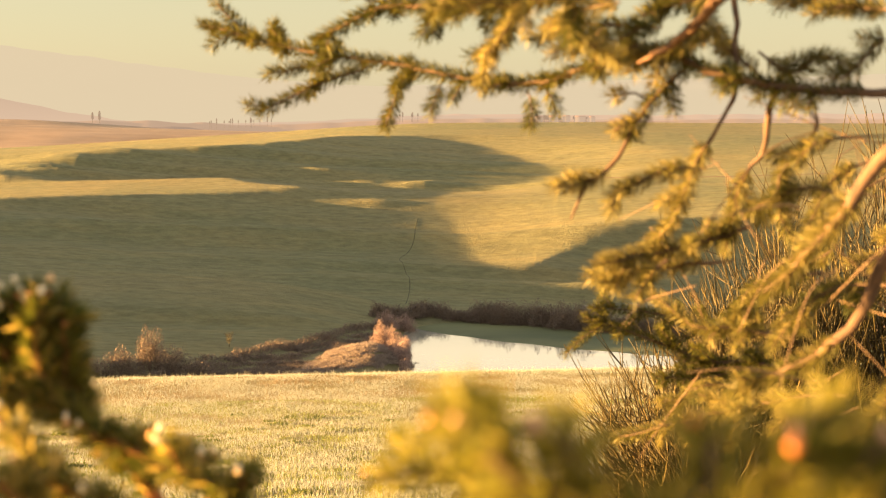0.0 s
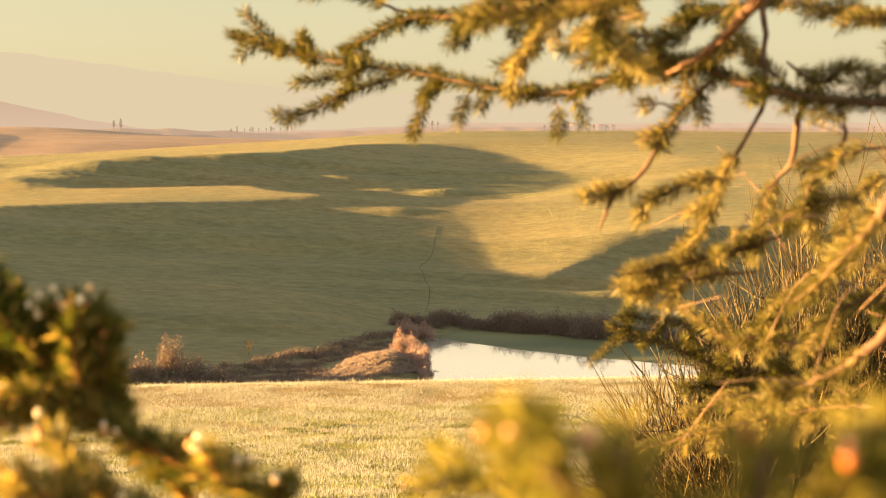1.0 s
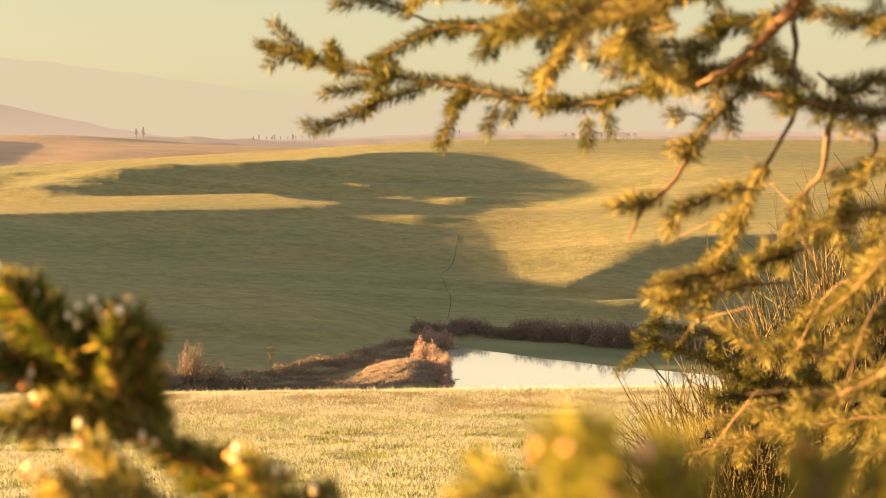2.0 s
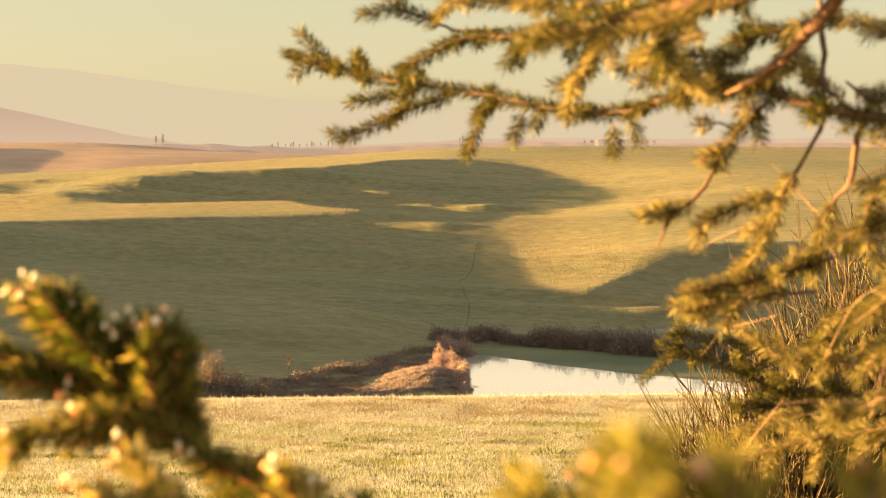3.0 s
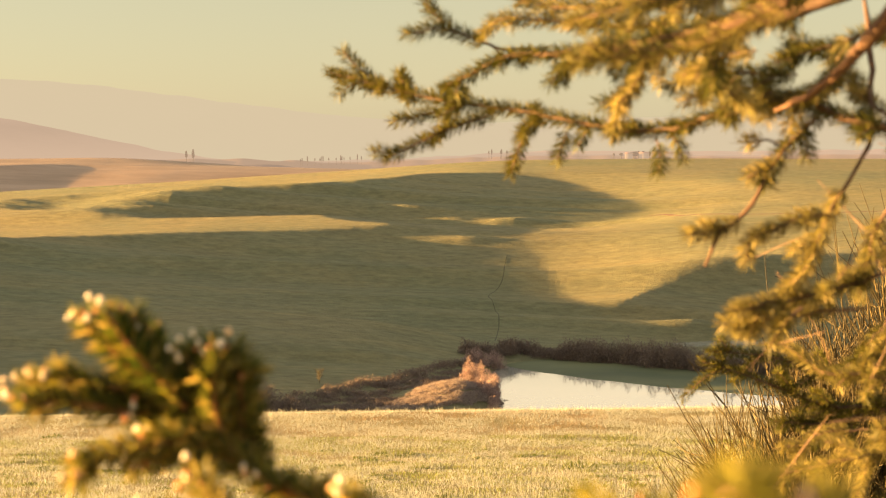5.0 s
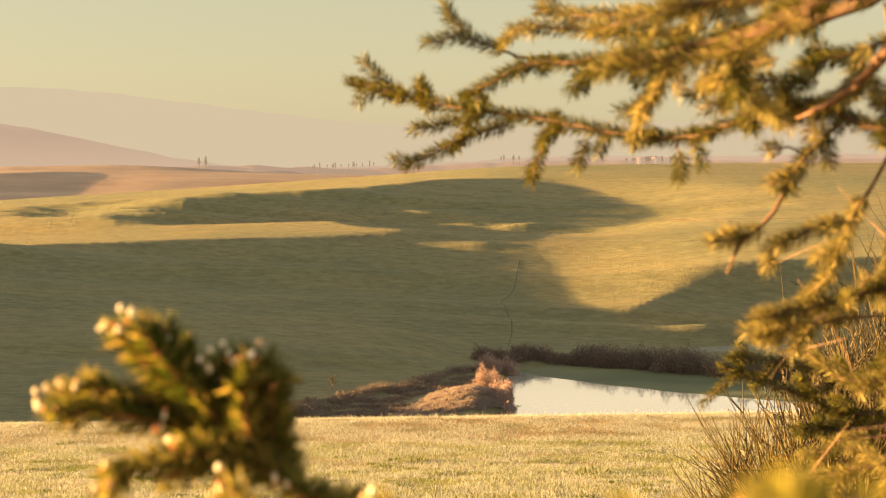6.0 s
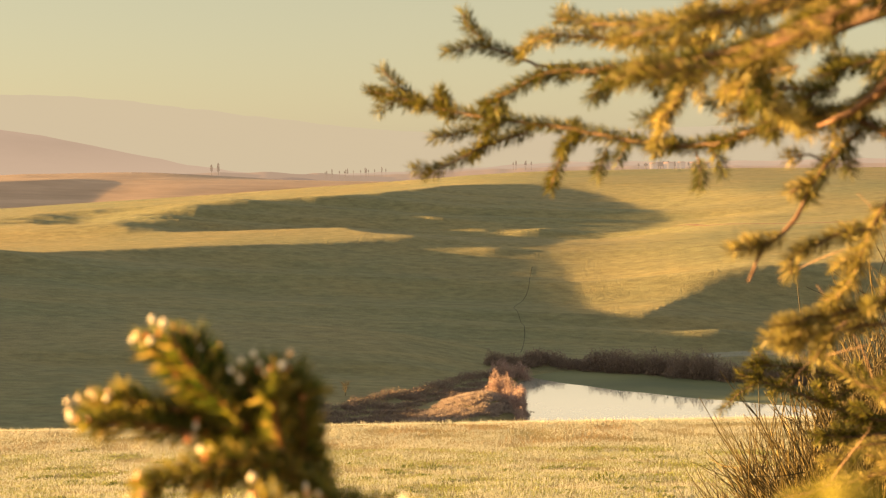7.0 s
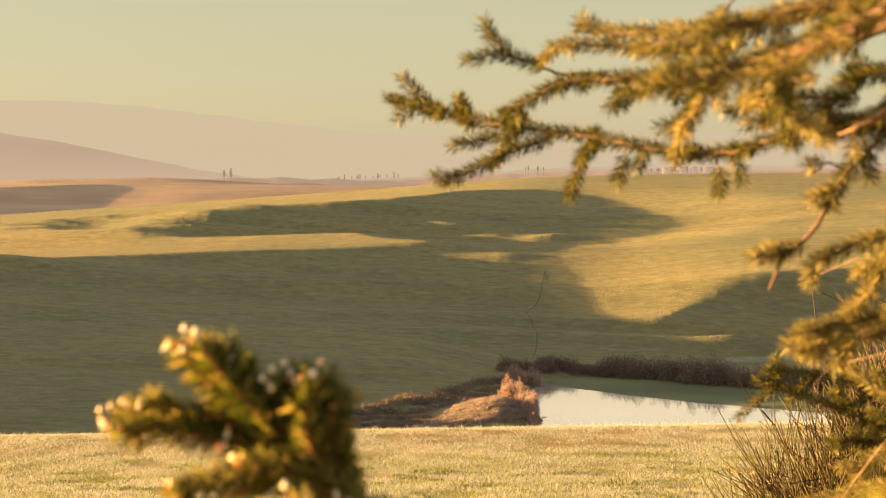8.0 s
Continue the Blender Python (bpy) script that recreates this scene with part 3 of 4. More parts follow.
for k, (x, y, w, d, h) in enumerate([(-8.2, 199, 1.9, 1.5, 2.4), (-5.6, 202, 1.8, 1.5, 2.3)]):
    tagged(shrub(x, y, w, d, h, ROSY, "dull rosy leafless shrub at the pond's shaded corner", 80 + k, 0.26, 4200), group="shrubs at the pond")
for k, (x, y, w, d, h) in enumerate([(-34.4, 163, 1.9, 1.6, 5.0), (-37.4, 161, 2.4, 1.6, 3.0), (-31.6, 162, 2.2, 1.6, 3.2), (-41, 160, 2.4, 1.6, 2.0), (-28.5, 161, 2.0, 1.6, 2.2)]):
    tagged(shrub(x, y, w, d, h, THICKET, "dark rounded leafless shrub in the ditch below the hill", 70 + k, 0.28, 3000), group="shrubs in the ditch")


def grass(name, rng, count, x, y, length, width, material, label, thin=None):
    """Blades standing over a stretch of the plan."""
    r = np.sqrt(rng.uniform(y[0] ** 2, y[1] ** 2, count))
    a = rng.uniform(x[0], x[1], count)
    px, py = r * np.tan(np.radians(a)), r
    if thin is not None:
        keep = thin(px, py, rng)
        px, py = px[keep], py[keep]
    n = len(px)
    p = np.stack([px, py, height(px, py) - 0.02], -1)
    way = unit(np.stack([rng.normal(size=n) * 0.35, rng.normal(size=n) * 0.35, np.ones(n)], -1))
    side = unit(np.cross(way, rng.normal(size=(n, 3))))
    co, f = blades(p, way, side, length * rng.uniform(0.4, 1.25, n), width * rng.uniform(0.6, 1.4, n), 0.3)
    return tagged(solid(name, co, f, material), label, "grass", kind="stuff")


def patches(scale, low):
    def keep(px, py, rng):
        v = np.array([noise.noise((float(a) * scale, float(b) * scale, 3.0)) for a, b in zip(px, py)])
        return v + rng.normal(size=len(px)) * 0.25 > low
    return keep


grass("stubble", np.random.default_rng(21), 520000, (-25, 17), (26, 108), 0.19, 0.0065, STRAW, "dry cream-yellow stubble covering the near field", patches(0.3, -0.16))
grass("field_weeds", np.random.default_rng(22), 260000, (-25, 17), (26, 84), 0.12, 0.014, MOSSY, "yellow-green weeds coming up between the stubble", patches(0.35, 0.0))

grass("brown_stalks", np.random.default_rng(24), 26000, (-24, 3), (86, 101), 0.20, 0.009, STALK, "brown withered stalks along the upper field", patches(0.12, 0.02))
grass("seed_heads", np.random.default_rng(23), 2600, (-25, 14), (97, 106), 0.42, 0.012, STRAW, "pale dry seed stalks along the brow of the field")


# ---- the fir ----
FIR_RNG = np.random.default_rng(31)
fir = tagged(new("fir_tree"), "fir tree with golden sunlit needles on drooping boughs", "tree")
fir.location = (1.75, 1.9, float(height(1.75, 1.9)))


def egg(r):
    """A small bud, coloured pale to stand in for the highlight on a sunlit tip."""
    co, f = [], []
    for w, h in ((0.1, 1.5), (0.75, 0.75), (1.0, -0.15), (0.2, -1.1)):
        co += [(w * r * math.cos(1.047 * j), w * r * math.sin(1.047 * j), h * r) for j in range(6)]
    for k in range(0, 18, 6):
        f += [(k + j, k + 6 + j, k + 6 + (j + 1) % 6, k + (j + 1) % 6) for j in range(6)]
    return np.array(co), np.array(f)


def twiggy(root, rng, points, radius, bare, shoots, reach, needle, width, per_metre, skin, leaf, name, bud=None, swell=1.0, cluster=1):
    """A limb with its side shoots and their needles, as a part under root."""
    path = spline(points, 0.012)
    path = path + rng.normal(size=path.shape) * 0.0008
    total = np.linalg.norm(np.diff(path, axis=0), axis=1).sum()
    wood = [tube(path, radius, max(0.0012, radius * 0.22), 7, 0.06, rng)]
    ends = [path[-1]]
    leaves = [clothe(path, rng, per_metre * 1.15, needle * 1.05, width, bare)]
    tan = unit(np.gradient(path, axis=0))
    for _ in range(int(0.85 * shoots * total * (1 - bare))):
        k = int((bare + (1 - bare) * rng.uniform() ** 0.9) * (len(path) - 1))
        r = rng.normal(size=3) * np.array([1, 1, 0.8])
        r = unit(r - (r @ tan[k]) * tan[k])
        way = unit(tan[k] * rng.uniform(0.5, 1.1) + r)
        size = 1.3 * reach * rng.uniform(0.4, 1.25)
        bend = np.array([0, 0, -0.15 * size])
        twig = spline([path[k], path[k] + way * size * 0.5, path[k] + way * size + bend], 0.008)
        wood.append(tube(twig, 0.0014, 0.0008, 4))
        ends.append(twig[-1])
        leaves.append(clothe(twig, rng, per_metre, needle, width))
    at = np.array(root.location)
    co, f = join(wood)
    limb = solid(name, co - at, f, skin, root, True)
    co, f = join(leaves)
    solid("needles", co - at, f, leaf, limb)
    if bud is not None:
        for k, e in enumerate(ends):
            for j in range(cluster if k == 0 else int(rng.uniform() < 0.5)):
                co, f = egg(needle * rng.uniform(0.08, 0.16) * swell)
                way = rng.normal(size=3) * 0.005 * min(1, j)
                solid("bud", co, f, bud, limb, True).location = e - at + way + np.array([-0.006, -0.006, 0.004])
    return limb


def bough(points, radius, bare, shoots, reach, leaf=None):
    return twiggy(fir, FIR_RNG, points, radius * (0.85 if radius > 0.0085 else 0.68), bare, 0.45 * shoots, 1.25 * reach, 0.0190, 0.0009, 3300, BARK, leaf or NEEDLE, "bough")


def limb(points, thick, thin):
    """A length of bare wood."""
    path = spline(points, 0.012)
    path = path + FIR_RNG.normal(size=path.shape) * 0.0007
    co, f = tube(path, thick, thin, 9, 0.05, FIR_RNG)
    return solid("limb", co - np.array(fir.location), f, LIMB, fir, True)


bough([(0.602, 1.559, 1.622), (0.489, 1.559, 1.625), (0.403, 1.560, 1.629), (0.323, 1.567, 1.642), (0.283, 1.587, 1.655), (0.254, 1.608, 1.675), (0.213, 1.639, 1.671), (0.185, 1.676, 1.665), (0.148, 1.712, 1.648), (0.102, 1.749, 1.639), (0.047, 1.787, 1.645), (-0.017, 1.826, 1.657), (-0.070, 1.865, 1.670), (-0.162, 1.904, 1.682), (-0.220, 1.943, 1.696), (-0.279, 1.982, 1.713), (-0.343, 2.021, 1.730)], 0.0085, 0.12, 85, 0.020)
bough([(-0.265, 2.019, 1.707), (-0.289, 2.021, 1.729), (-0.305, 2.022, 1.742), (-0.322, 2.024, 1.762)], 0.003, 0.0, 40, 0.009)
bough([(-0.098, 1.975, 1.669), (-0.145, 1.974, 1.656), (-0.184, 1.973, 1.640), (-0.220, 1.971, 1.622), (-0.255, 1.969, 1.605)], 0.004, 0.0, 60, 0.018)
bough([(-0.177, 1.986, 1.674), (-0.209, 1.985, 1.666), (-0.245, 1.984, 1.658)], 0.003, 0.0, 20, 0.012)
bough([(-0.030, 1.945, 1.666), (-0.050, 1.943, 1.649), (-0.065, 1.941, 1.628), (-0.073, 1.939, 1.605), (-0.078, 1.937, 1.586)], 0.004, 0.0, 60, 0.012)
bough([(0.031, 1.913, 1.650), (0.020, 1.912, 1.635), (0.012, 1.910, 1.620)], 0.002, 0.0, 10, 0.009)
bough([(0.133, 1.892, 1.642), (0.144, 1.891, 1.626), (0.152, 1.889, 1.604)], 0.003, 0.2, 10, 0.007)
bough([(0.310, 1.529, 1.794), (0.246, 1.568, 1.769), (0.191, 1.608, 1.755), (0.132, 1.648, 1.739), (0.083, 1.690, 1.735), (0.038, 1.732, 1.738), (-0.024, 1.773, 1.737), (-0.081, 1.808, 1.737), (-0.118, 1.827, 1.720), (-0.165, 1.845, 1.700)], 0.011, 0.12, 75, 0.024)
bough([(-0.023, 1.847, 1.752), (-0.082, 1.844, 1.748), (-0.104, 1.843, 1.754), (-0.141, 1.842, 1.769), (-0.171, 1.840, 1.777), (-0.197, 1.839, 1.771), (-0.215, 1.837, 1.769)], 0.004, 0.45, 15, 0.012)
bough([(-0.149, 1.841, 1.771), (-0.167, 1.841, 1.786), (-0.182, 1.841, 1.800), (-0.193, 1.842, 1.819)], 0.003, 0.1, 30, 0.012)
bough([(0.139, 1.718, 1.772), (0.086, 1.731, 1.766), (0.031, 1.745, 1.768), (-0.024, 1.759, 1.777), (-0.066, 1.773, 1.782), (-0.095, 1.788, 1.780), (-0.112, 1.803, 1.764)], 0.006, 0.0, 42, 0.018, GOLDEN_LIT)
bough([(0.212, 1.624, 1.800), (0.134, 1.669, 1.793), (0.057, 1.714, 1.792), (-0.010, 1.761, 1.794), (-0.067, 1.809, 1.807)], 0.008, 0.0, 40, 0.02, GOLDEN_LIT)
bough([(0.085, 1.763, 1.743), (0.081, 1.761, 1.720), (0.073, 1.759, 1.699), (0.060, 1.757, 1.678), (0.052, 1.755, 1.663)], 0.004, 0.0, 80, 0.015)
bough([(-0.001, 1.838, 1.737), (-0.005, 1.836, 1.722), (-0.012, 1.835, 1.704)], 0.003, 0.0, 40, 0.009)
bough([(0.007, 1.852, 1.656), (-0.004, 1.851, 1.641), (-0.008, 1.849, 1.623), (-0.017, 1.847, 1.604)], 0.002, 0.3, 10, 0.007)
bough([(0.107, 1.807, 1.635), (0.114, 1.805, 1.611), (0.111, 1.803, 1.586)], 0.002, 0.2, 14, 0.007)
bough([(0.236, 1.218, 1.785), (0.185, 1.246, 1.755), (0.141, 1.274, 1.737), (0.095, 1.303, 1.722), (0.045, 1.332, 1.715), (0.004, 1.362, 1.707), (-0.014, 1.393, 1.698)], 0.009, 0.05, 50, 0.035)
bough([(0.223, 1.266, 1.772), (0.162, 1.281, 1.770), (0.109, 1.297, 1.763), (0.059, 1.312, 1.752), (0.013, 1.328, 1.742), (-0.013, 1.346, 1.738)], 0.008, 0.0, 45, 0.035, GOLDEN_LIT)
bough([(0.119, 1.406, 1.730), (0.130, 1.406, 1.707), (0.132, 1.404, 1.679), (0.157, 1.405, 1.665)], 0.004, 0.0, 70, 0.035, GOLDEN_LIT)
bough([(0.085, 1.407, 1.792), (0.063, 1.403, 1.759), (0.048, 1.401, 1.736), (0.040, 1.399, 1.725)], 0.005, 0.1, 30, 0.02, GOLDEN_LIT)
bough([(0.088, 1.605, 1.737), (0.078, 1.603, 1.708), (0.062, 1.600, 1.682), (0.046, 1.597, 1.667)], 0.004, 0.0, 70, 0.03, GOLDEN_LIT)
bough([(0.360, 1.629, 1.749), (0.325, 1.643, 1.744), (0.289, 1.657, 1.733), (0.246, 1.671, 1.728)], 0.004, 0.0, 70, 0.02)
limb([(0.289, 1.280, 1.763), (0.278, 1.316, 1.738), (0.261, 1.352, 1.710), (0.242, 1.388, 1.684), (0.222, 1.424, 1.666), (0.213, 1.462, 1.661), (0.206, 1.500, 1.656)], 0.0085, 0.0015)
limb([(0.172, 1.240, 1.743), (0.145, 1.250, 1.731), (0.122, 1.260, 1.722), (0.103, 1.270, 1.711), (0.074, 1.280, 1.707), (0.033, 1.290, 1.707), (0.008, 1.300, 1.705)], 0.0050, 0.002)
bough([(0.172, 1.240, 1.738), (0.122, 1.258, 1.716), (0.074, 1.278, 1.700), (0.033, 1.288, 1.700), (-0.010, 1.300, 1.698)], 0.002, 0.0, 30, 0.018, GOLDEN_LIT)
bough([(0.286, 1.523, 1.734), (0.275, 1.553, 1.694), (0.251, 1.584, 1.674), (0.212, 1.615, 1.672)], 0.004, 0.0, 60, 0.022, GOLDEN_LIT)
bough([(0.287, 1.620, 1.661), (0.260, 1.615, 1.642), (0.236, 1.610, 1.616), (0.219, 1.605, 1.593), (0.210, 1.600, 1.581)], 0.006, 0.0, 55, 0.016)
limb([(0.212, 1.600, 1.584), (0.204, 1.593, 1.566), (0.188, 1.587, 1.543), (0.164, 1.580, 1.523)], 0.0036, 0.0022)
bough([(0.169, 1.580, 1.528), (0.152, 1.577, 1.524), (0.134, 1.573, 1.522), (0.123, 1.570, 1.520)], 0.003, 0.0, 45, 0.020, GOLDEN_LIT)
limb([(0.162, 1.580, 1.523), (0.153, 1.575, 1.510), (0.144, 1.570, 1.485)], 0.0026, 0.0012)
bough([(0.238, 1.629, 1.617), (0.219, 1.630, 1.627), (0.196, 1.629, 1.622)], 0.002, 0.55, 10, 0.01, GOLDEN_LIT)
bough([(0.226, 1.607, 1.601), (0.203, 1.606, 1.588), (0.194, 1.606, 1.583)], 0.003, 0.0, 30, 0.012, GOLDEN_LIT)
bough([(0.185, 1.581, 1.541), (0.169, 1.580, 1.529), (0.144, 1.580, 1.529)], 0.003, 0.0, 50, 0.018, GOLDEN_LIT)
bough([(0.290, 1.581, 1.541), (0.252, 1.581, 1.541), (0.220, 1.580, 1.525), (0.194, 1.579, 1.515), (0.191, 1.577, 1.493)], 0.004, 0.1, 60, 0.025, GOLDEN_LIT)
bough([(0.326, 1.625, 1.790), (0.334, 1.618, 1.719), (0.333, 1.614, 1.668), (0.336, 1.611, 1.636), (0.322, 1.607, 1.604), (0.306, 1.610, 1.575), (0.291, 1.619, 1.546), (0.282, 1.627, 1.513), (0.264, 1.634, 1.473), (0.243, 1.643, 1.452)], 0.006, 0.62, 50, 0.025, GOLDEN_LIT)
bough([(0.400, 1.611, 1.636), (0.381, 1.626, 1.623), (0.377, 1.640, 1.597), (0.378, 1.654, 1.563), (0.358, 1.668, 1.531), (0.349, 1.680, 1.489), (0.343, 1.693, 1.441)], 0.007, 0.55, 55, 0.03, GOLDEN_LIT)
bough([(0.416, 1.610, 1.626), (0.427, 1.607, 1.594), (0.414, 1.604, 1.569), (0.391, 1.602, 1.543), (0.380, 1.598, 1.501), (0.396, 1.594, 1.463)], 0.005, 0.3, 55, 0.03, GOLDEN_LIT)
bough([(0.358, 1.614, 1.674), (0.396, 1.612, 1.649), (0.429, 1.614, 1.668), (0.461, 1.612, 1.655)], 0.006, 0.1, 70, 0.03, GOLDEN_LIT)
bough([(0.473, 1.517, 1.712), (0.439, 1.585, 1.723), (0.405, 1.654, 1.738), (0.353, 1.722, 1.754)], 0.006, 0.0, 60, 0.03, GOLDEN_LIT)
bough([(0.376, 1.661, 1.644), (0.336, 1.665, 1.677), (0.316, 1.666, 1.696), (0.299, 1.666, 1.690)], 0.005, 0.1, 70, 0.025, GOLDEN_LIT)
bough([(0.504, 1.615, 1.687), (0.480, 1.614, 1.668), (0.454, 1.611, 1.642), (0.435, 1.612, 1.649)], 0.004, 0.0, 60, 0.03, GOLDEN_LIT)
bough([(0.427, 1.304, 1.577), (0.407, 1.322, 1.556), (0.386, 1.338, 1.512), (0.367, 1.355, 1.483), (0.347, 1.372, 1.454), (0.319, 1.390, 1.424)], 0.01, 0.35, 50, 0.03, GOLDEN_LIT)
bough([(0.465, 1.348, 1.517), (0.435, 1.373, 1.460), (0.417, 1.397, 1.400), (0.386, 1.424, 1.358), (0.352, 1.451, 1.333), (0.311, 1.479, 1.309)], 0.011, 0.55, 40, 0.03, GOLDEN_LIT)
bough([(0.473, 1.505, 1.580), (0.432, 1.504, 1.577), (0.396, 1.504, 1.571), (0.378, 1.502, 1.550)], 0.004, 0.5, 40, 0.02, GOLDEN_LIT)
bough([(0.373, 1.695, 1.468), (0.327, 1.669, 1.456), (0.276, 1.643, 1.445), (0.220, 1.617, 1.438), (0.178, 1.591, 1.431)], 0.006, 0.1, 70, 0.03, GOLDEN_LIT)
bough([(0.353, 1.691, 1.427), (0.280, 1.666, 1.423), (0.223, 1.640, 1.416), (0.197, 1.614, 1.409), (0.179, 1.589, 1.412)], 0.004, 0.2, 60, 0.025, GOLDEN_LIT)
bough([(0.255, 1.592, 1.437), (0.229, 1.589, 1.412), (0.219, 1.588, 1.392)], 0.003, 0.2, 20, 0.015, GOLDEN_LIT)
bough([(0.644, 2.567, 1.127), (0.572, 2.575, 1.147), (0.500, 2.581, 1.146), (0.417, 2.589, 1.174), (0.333, 2.598, 1.205), (0.265, 2.606, 1.225)], 0.008, 0.0, 80, 0.05)
bough([(0.571, 2.568, 1.138), (0.477, 2.566, 1.117), (0.393, 2.566, 1.122)], 0.005, 0.0, 80, 0.04)
bough([(0.525, 2.603, 1.185), (0.419, 2.606, 1.227), (0.345, 2.608, 1.240), (0.281, 2.608, 1.243)], 0.005, 0.1, 75, 0.04)
bough([(0.576, 1.972, 1.204), (0.522, 2.011, 1.196), (0.457, 2.049, 1.172), (0.380, 2.087, 1.147), (0.309, 2.124, 1.117), (0.271, 2.162, 1.099)], 0.006, 0.05, 75, 0.045, GOLDEN_LIT)
bough([(0.471, 1.880, 1.300), (0.401, 1.915, 1.310), (0.353, 1.948, 1.309), (0.294, 1.985, 1.349)], 0.006, 0.15, 60, 0.035, GOLDEN_LIT)
bough([(0.238, 1.550, 1.696), (0.204, 1.562, 1.698), (0.168, 1.575, 1.702), (0.132, 1.588, 1.698), (0.108, 1.600, 1.686)], 0.004, 0.0, 75, 0.024)
bough([(0.222, 1.600, 1.679), (0.192, 1.607, 1.686), (0.154, 1.613, 1.680), (0.123, 1.620, 1.671)], 0.004, 0.0, 75, 0.022, GOLDEN_LIT)
bough([(0.188, 1.500, 1.720), (0.160, 1.517, 1.715), (0.132, 1.533, 1.707), (0.113, 1.550, 1.693)], 0.004, 0.0, 75, 0.022, GOLDEN_LIT)
bough([(0.284, 1.600, 1.732), (0.255, 1.610, 1.723), (0.225, 1.620, 1.715)], 0.003, 0.0, 60, 0.02)
bough([(0.271, 1.620, 1.664), (0.241, 1.633, 1.668), (0.211, 1.647, 1.663), (0.174, 1.660, 1.656)], 0.003, 0.0, 60, 0.016)
for _ in range(40):
    start = np.array([FIR_RNG.uniform(0.42, 0.95), FIR_RNG.uniform(1.45, 2.3), FIR_RNG.uniform(1.16, 1.56)])
    way = unit(np.array([-1.0, FIR_RNG.normal() * 0.5, FIR_RNG.normal() * 0.5 - 0.35]))
    size = FIR_RNG.uniform(0.07, 0.17)
    bough([start, start + way * size * 0.5 + FIR_RNG.normal(size=3) * 0.012, start + way * size + np.array([0, 0, -0.25 * size])], 0.004, 0.15, 45, 0.022, GOLDEN_LIT if FIR_RNG.uniform() < 0.85 else NEEDLE)
for _ in range(44):
    start = np.array([FIR_RNG.uniform(0.33, 0.9), FIR_RNG.uniform(1.4, 2.2), FIR_RNG.uniform(1.18, 1.6)])
    way = unit(np.array([-0.8, FIR_RNG.normal() * 0.5, FIR_RNG.normal() * 0.7]))
    size = FIR_RNG.uniform(0.06, 0.2)
    dry = spline([start, start + way * size * 0.5 + FIR_RNG.normal(size=3) * 0.015, start + way * size + FIR_RNG.normal(size=3) * 0.02], 0.012)
    co, f = tube(dry, FIR_RNG.uniform(0.0008, 0.0016), 0.0005, 6, 0.12, FIR_RNG)
    solid("dry_twig", co - np.array(fir.location), f, TAN, fir, True)
trunk_path = spline([(1.75, 1.9, float(height(1.75, 1.9)) - 0.2), (1.74, 1.92, 1.2), (1.72, 1.9, 3.0), (1.70, 1.92, 5.0)], 0.1)
co, f = tube(trunk_path, 0.13, 0.07, 14, 0.03, FIR_RNG)
solid("trunk", co - np.array(fir.location), f, BARK, fir, True)

# ---- the young conifer close to the lens ----
SAP_RNG = np.random.default_rng(41)
sapling = tagged(new("conifer_sapling"), "young dark-green conifer with pale sunlit needle tips", "tree")
sapling.location = (-0.06, 0.9, float(height(-0.06, 0.9)))


def sprig(points, radius, bare, shoots, reach):
    return twiggy(sapling, SAP_RNG, points, radius, bare, shoots, reach, 0.0170, 0.0012, 3900, REDDISH, YOUNG, "branch", BUD_GLINT, 0.95, 4)


sprig([(-0.149, 0.861, 1.256), (-0.164, 0.865, 1.328), (-0.189, 0.867, 1.372), (-0.218, 0.867, 1.401), (-0.234, 0.868, 1.422), (-0.243, 0.869, 1.448), (-0.251, 0.870, 1.469), (-0.256, 0.871, 1.488)], 0.0065, 0.42, 40, 0.012)
sprig([(-0.238, 0.868, 1.430), (-0.256, 0.869, 1.451), (-0.265, 0.869, 1.469), (-0.269, 0.870, 1.482)], 0.003, 0.0, 35, 0.009)
sprig([(-0.234, 0.858, 1.432), (-0.234, 0.860, 1.453), (-0.236, 0.861, 1.471), (-0.239, 0.862, 1.488)], 0.003, 0.0, 35, 0.009)
sprig([(-0.227, 0.868, 1.415), (-0.230, 0.869, 1.437), (-0.232, 0.871, 1.458), (-0.235, 0.871, 1.474)], 0.003, 0.0, 35, 0.009)
sprig([(-0.242, 0.848, 1.437), (-0.249, 0.849, 1.458), (-0.249, 0.851, 1.476), (-0.245, 0.852, 1.488)], 0.003, 0.0, 35, 0.009)
sprig([(-0.237, 0.887, 1.414), (-0.251, 0.888, 1.437), (-0.262, 0.889, 1.455), (-0.266, 0.889, 1.470)], 0.003, 0.0, 35, 0.009)
sprig([(-0.258, 0.868, 1.439), (-0.283, 0.868, 1.459), (-0.307, 0.867, 1.477), (-0.326, 0.868, 1.495), (-0.337, 0.868, 1.506)], 0.004, 0.0, 35, 0.009)
sprig([(-0.270, 0.858, 1.451), (-0.291, 0.858, 1.475), (-0.307, 0.858, 1.492), (-0.318, 0.859, 1.510)], 0.003, 0.0, 35, 0.009)
sprig([(-0.269, 0.868, 1.451), (-0.287, 0.868, 1.473), (-0.300, 0.869, 1.491), (-0.307, 0.870, 1.510)], 0.003, 0.0, 35, 0.009)
sprig([(-0.264, 0.878, 1.442), (-0.278, 0.878, 1.464), (-0.291, 0.879, 1.481), (-0.297, 0.879, 1.495)], 0.003, 0.0, 35, 0.009)
sprig([(-0.261, 0.867, 1.439), (-0.299, 0.873, 1.452), (-0.338, 0.878, 1.459), (-0.381, 0.882, 1.464)], 0.004, 0.0, 35, 0.009)
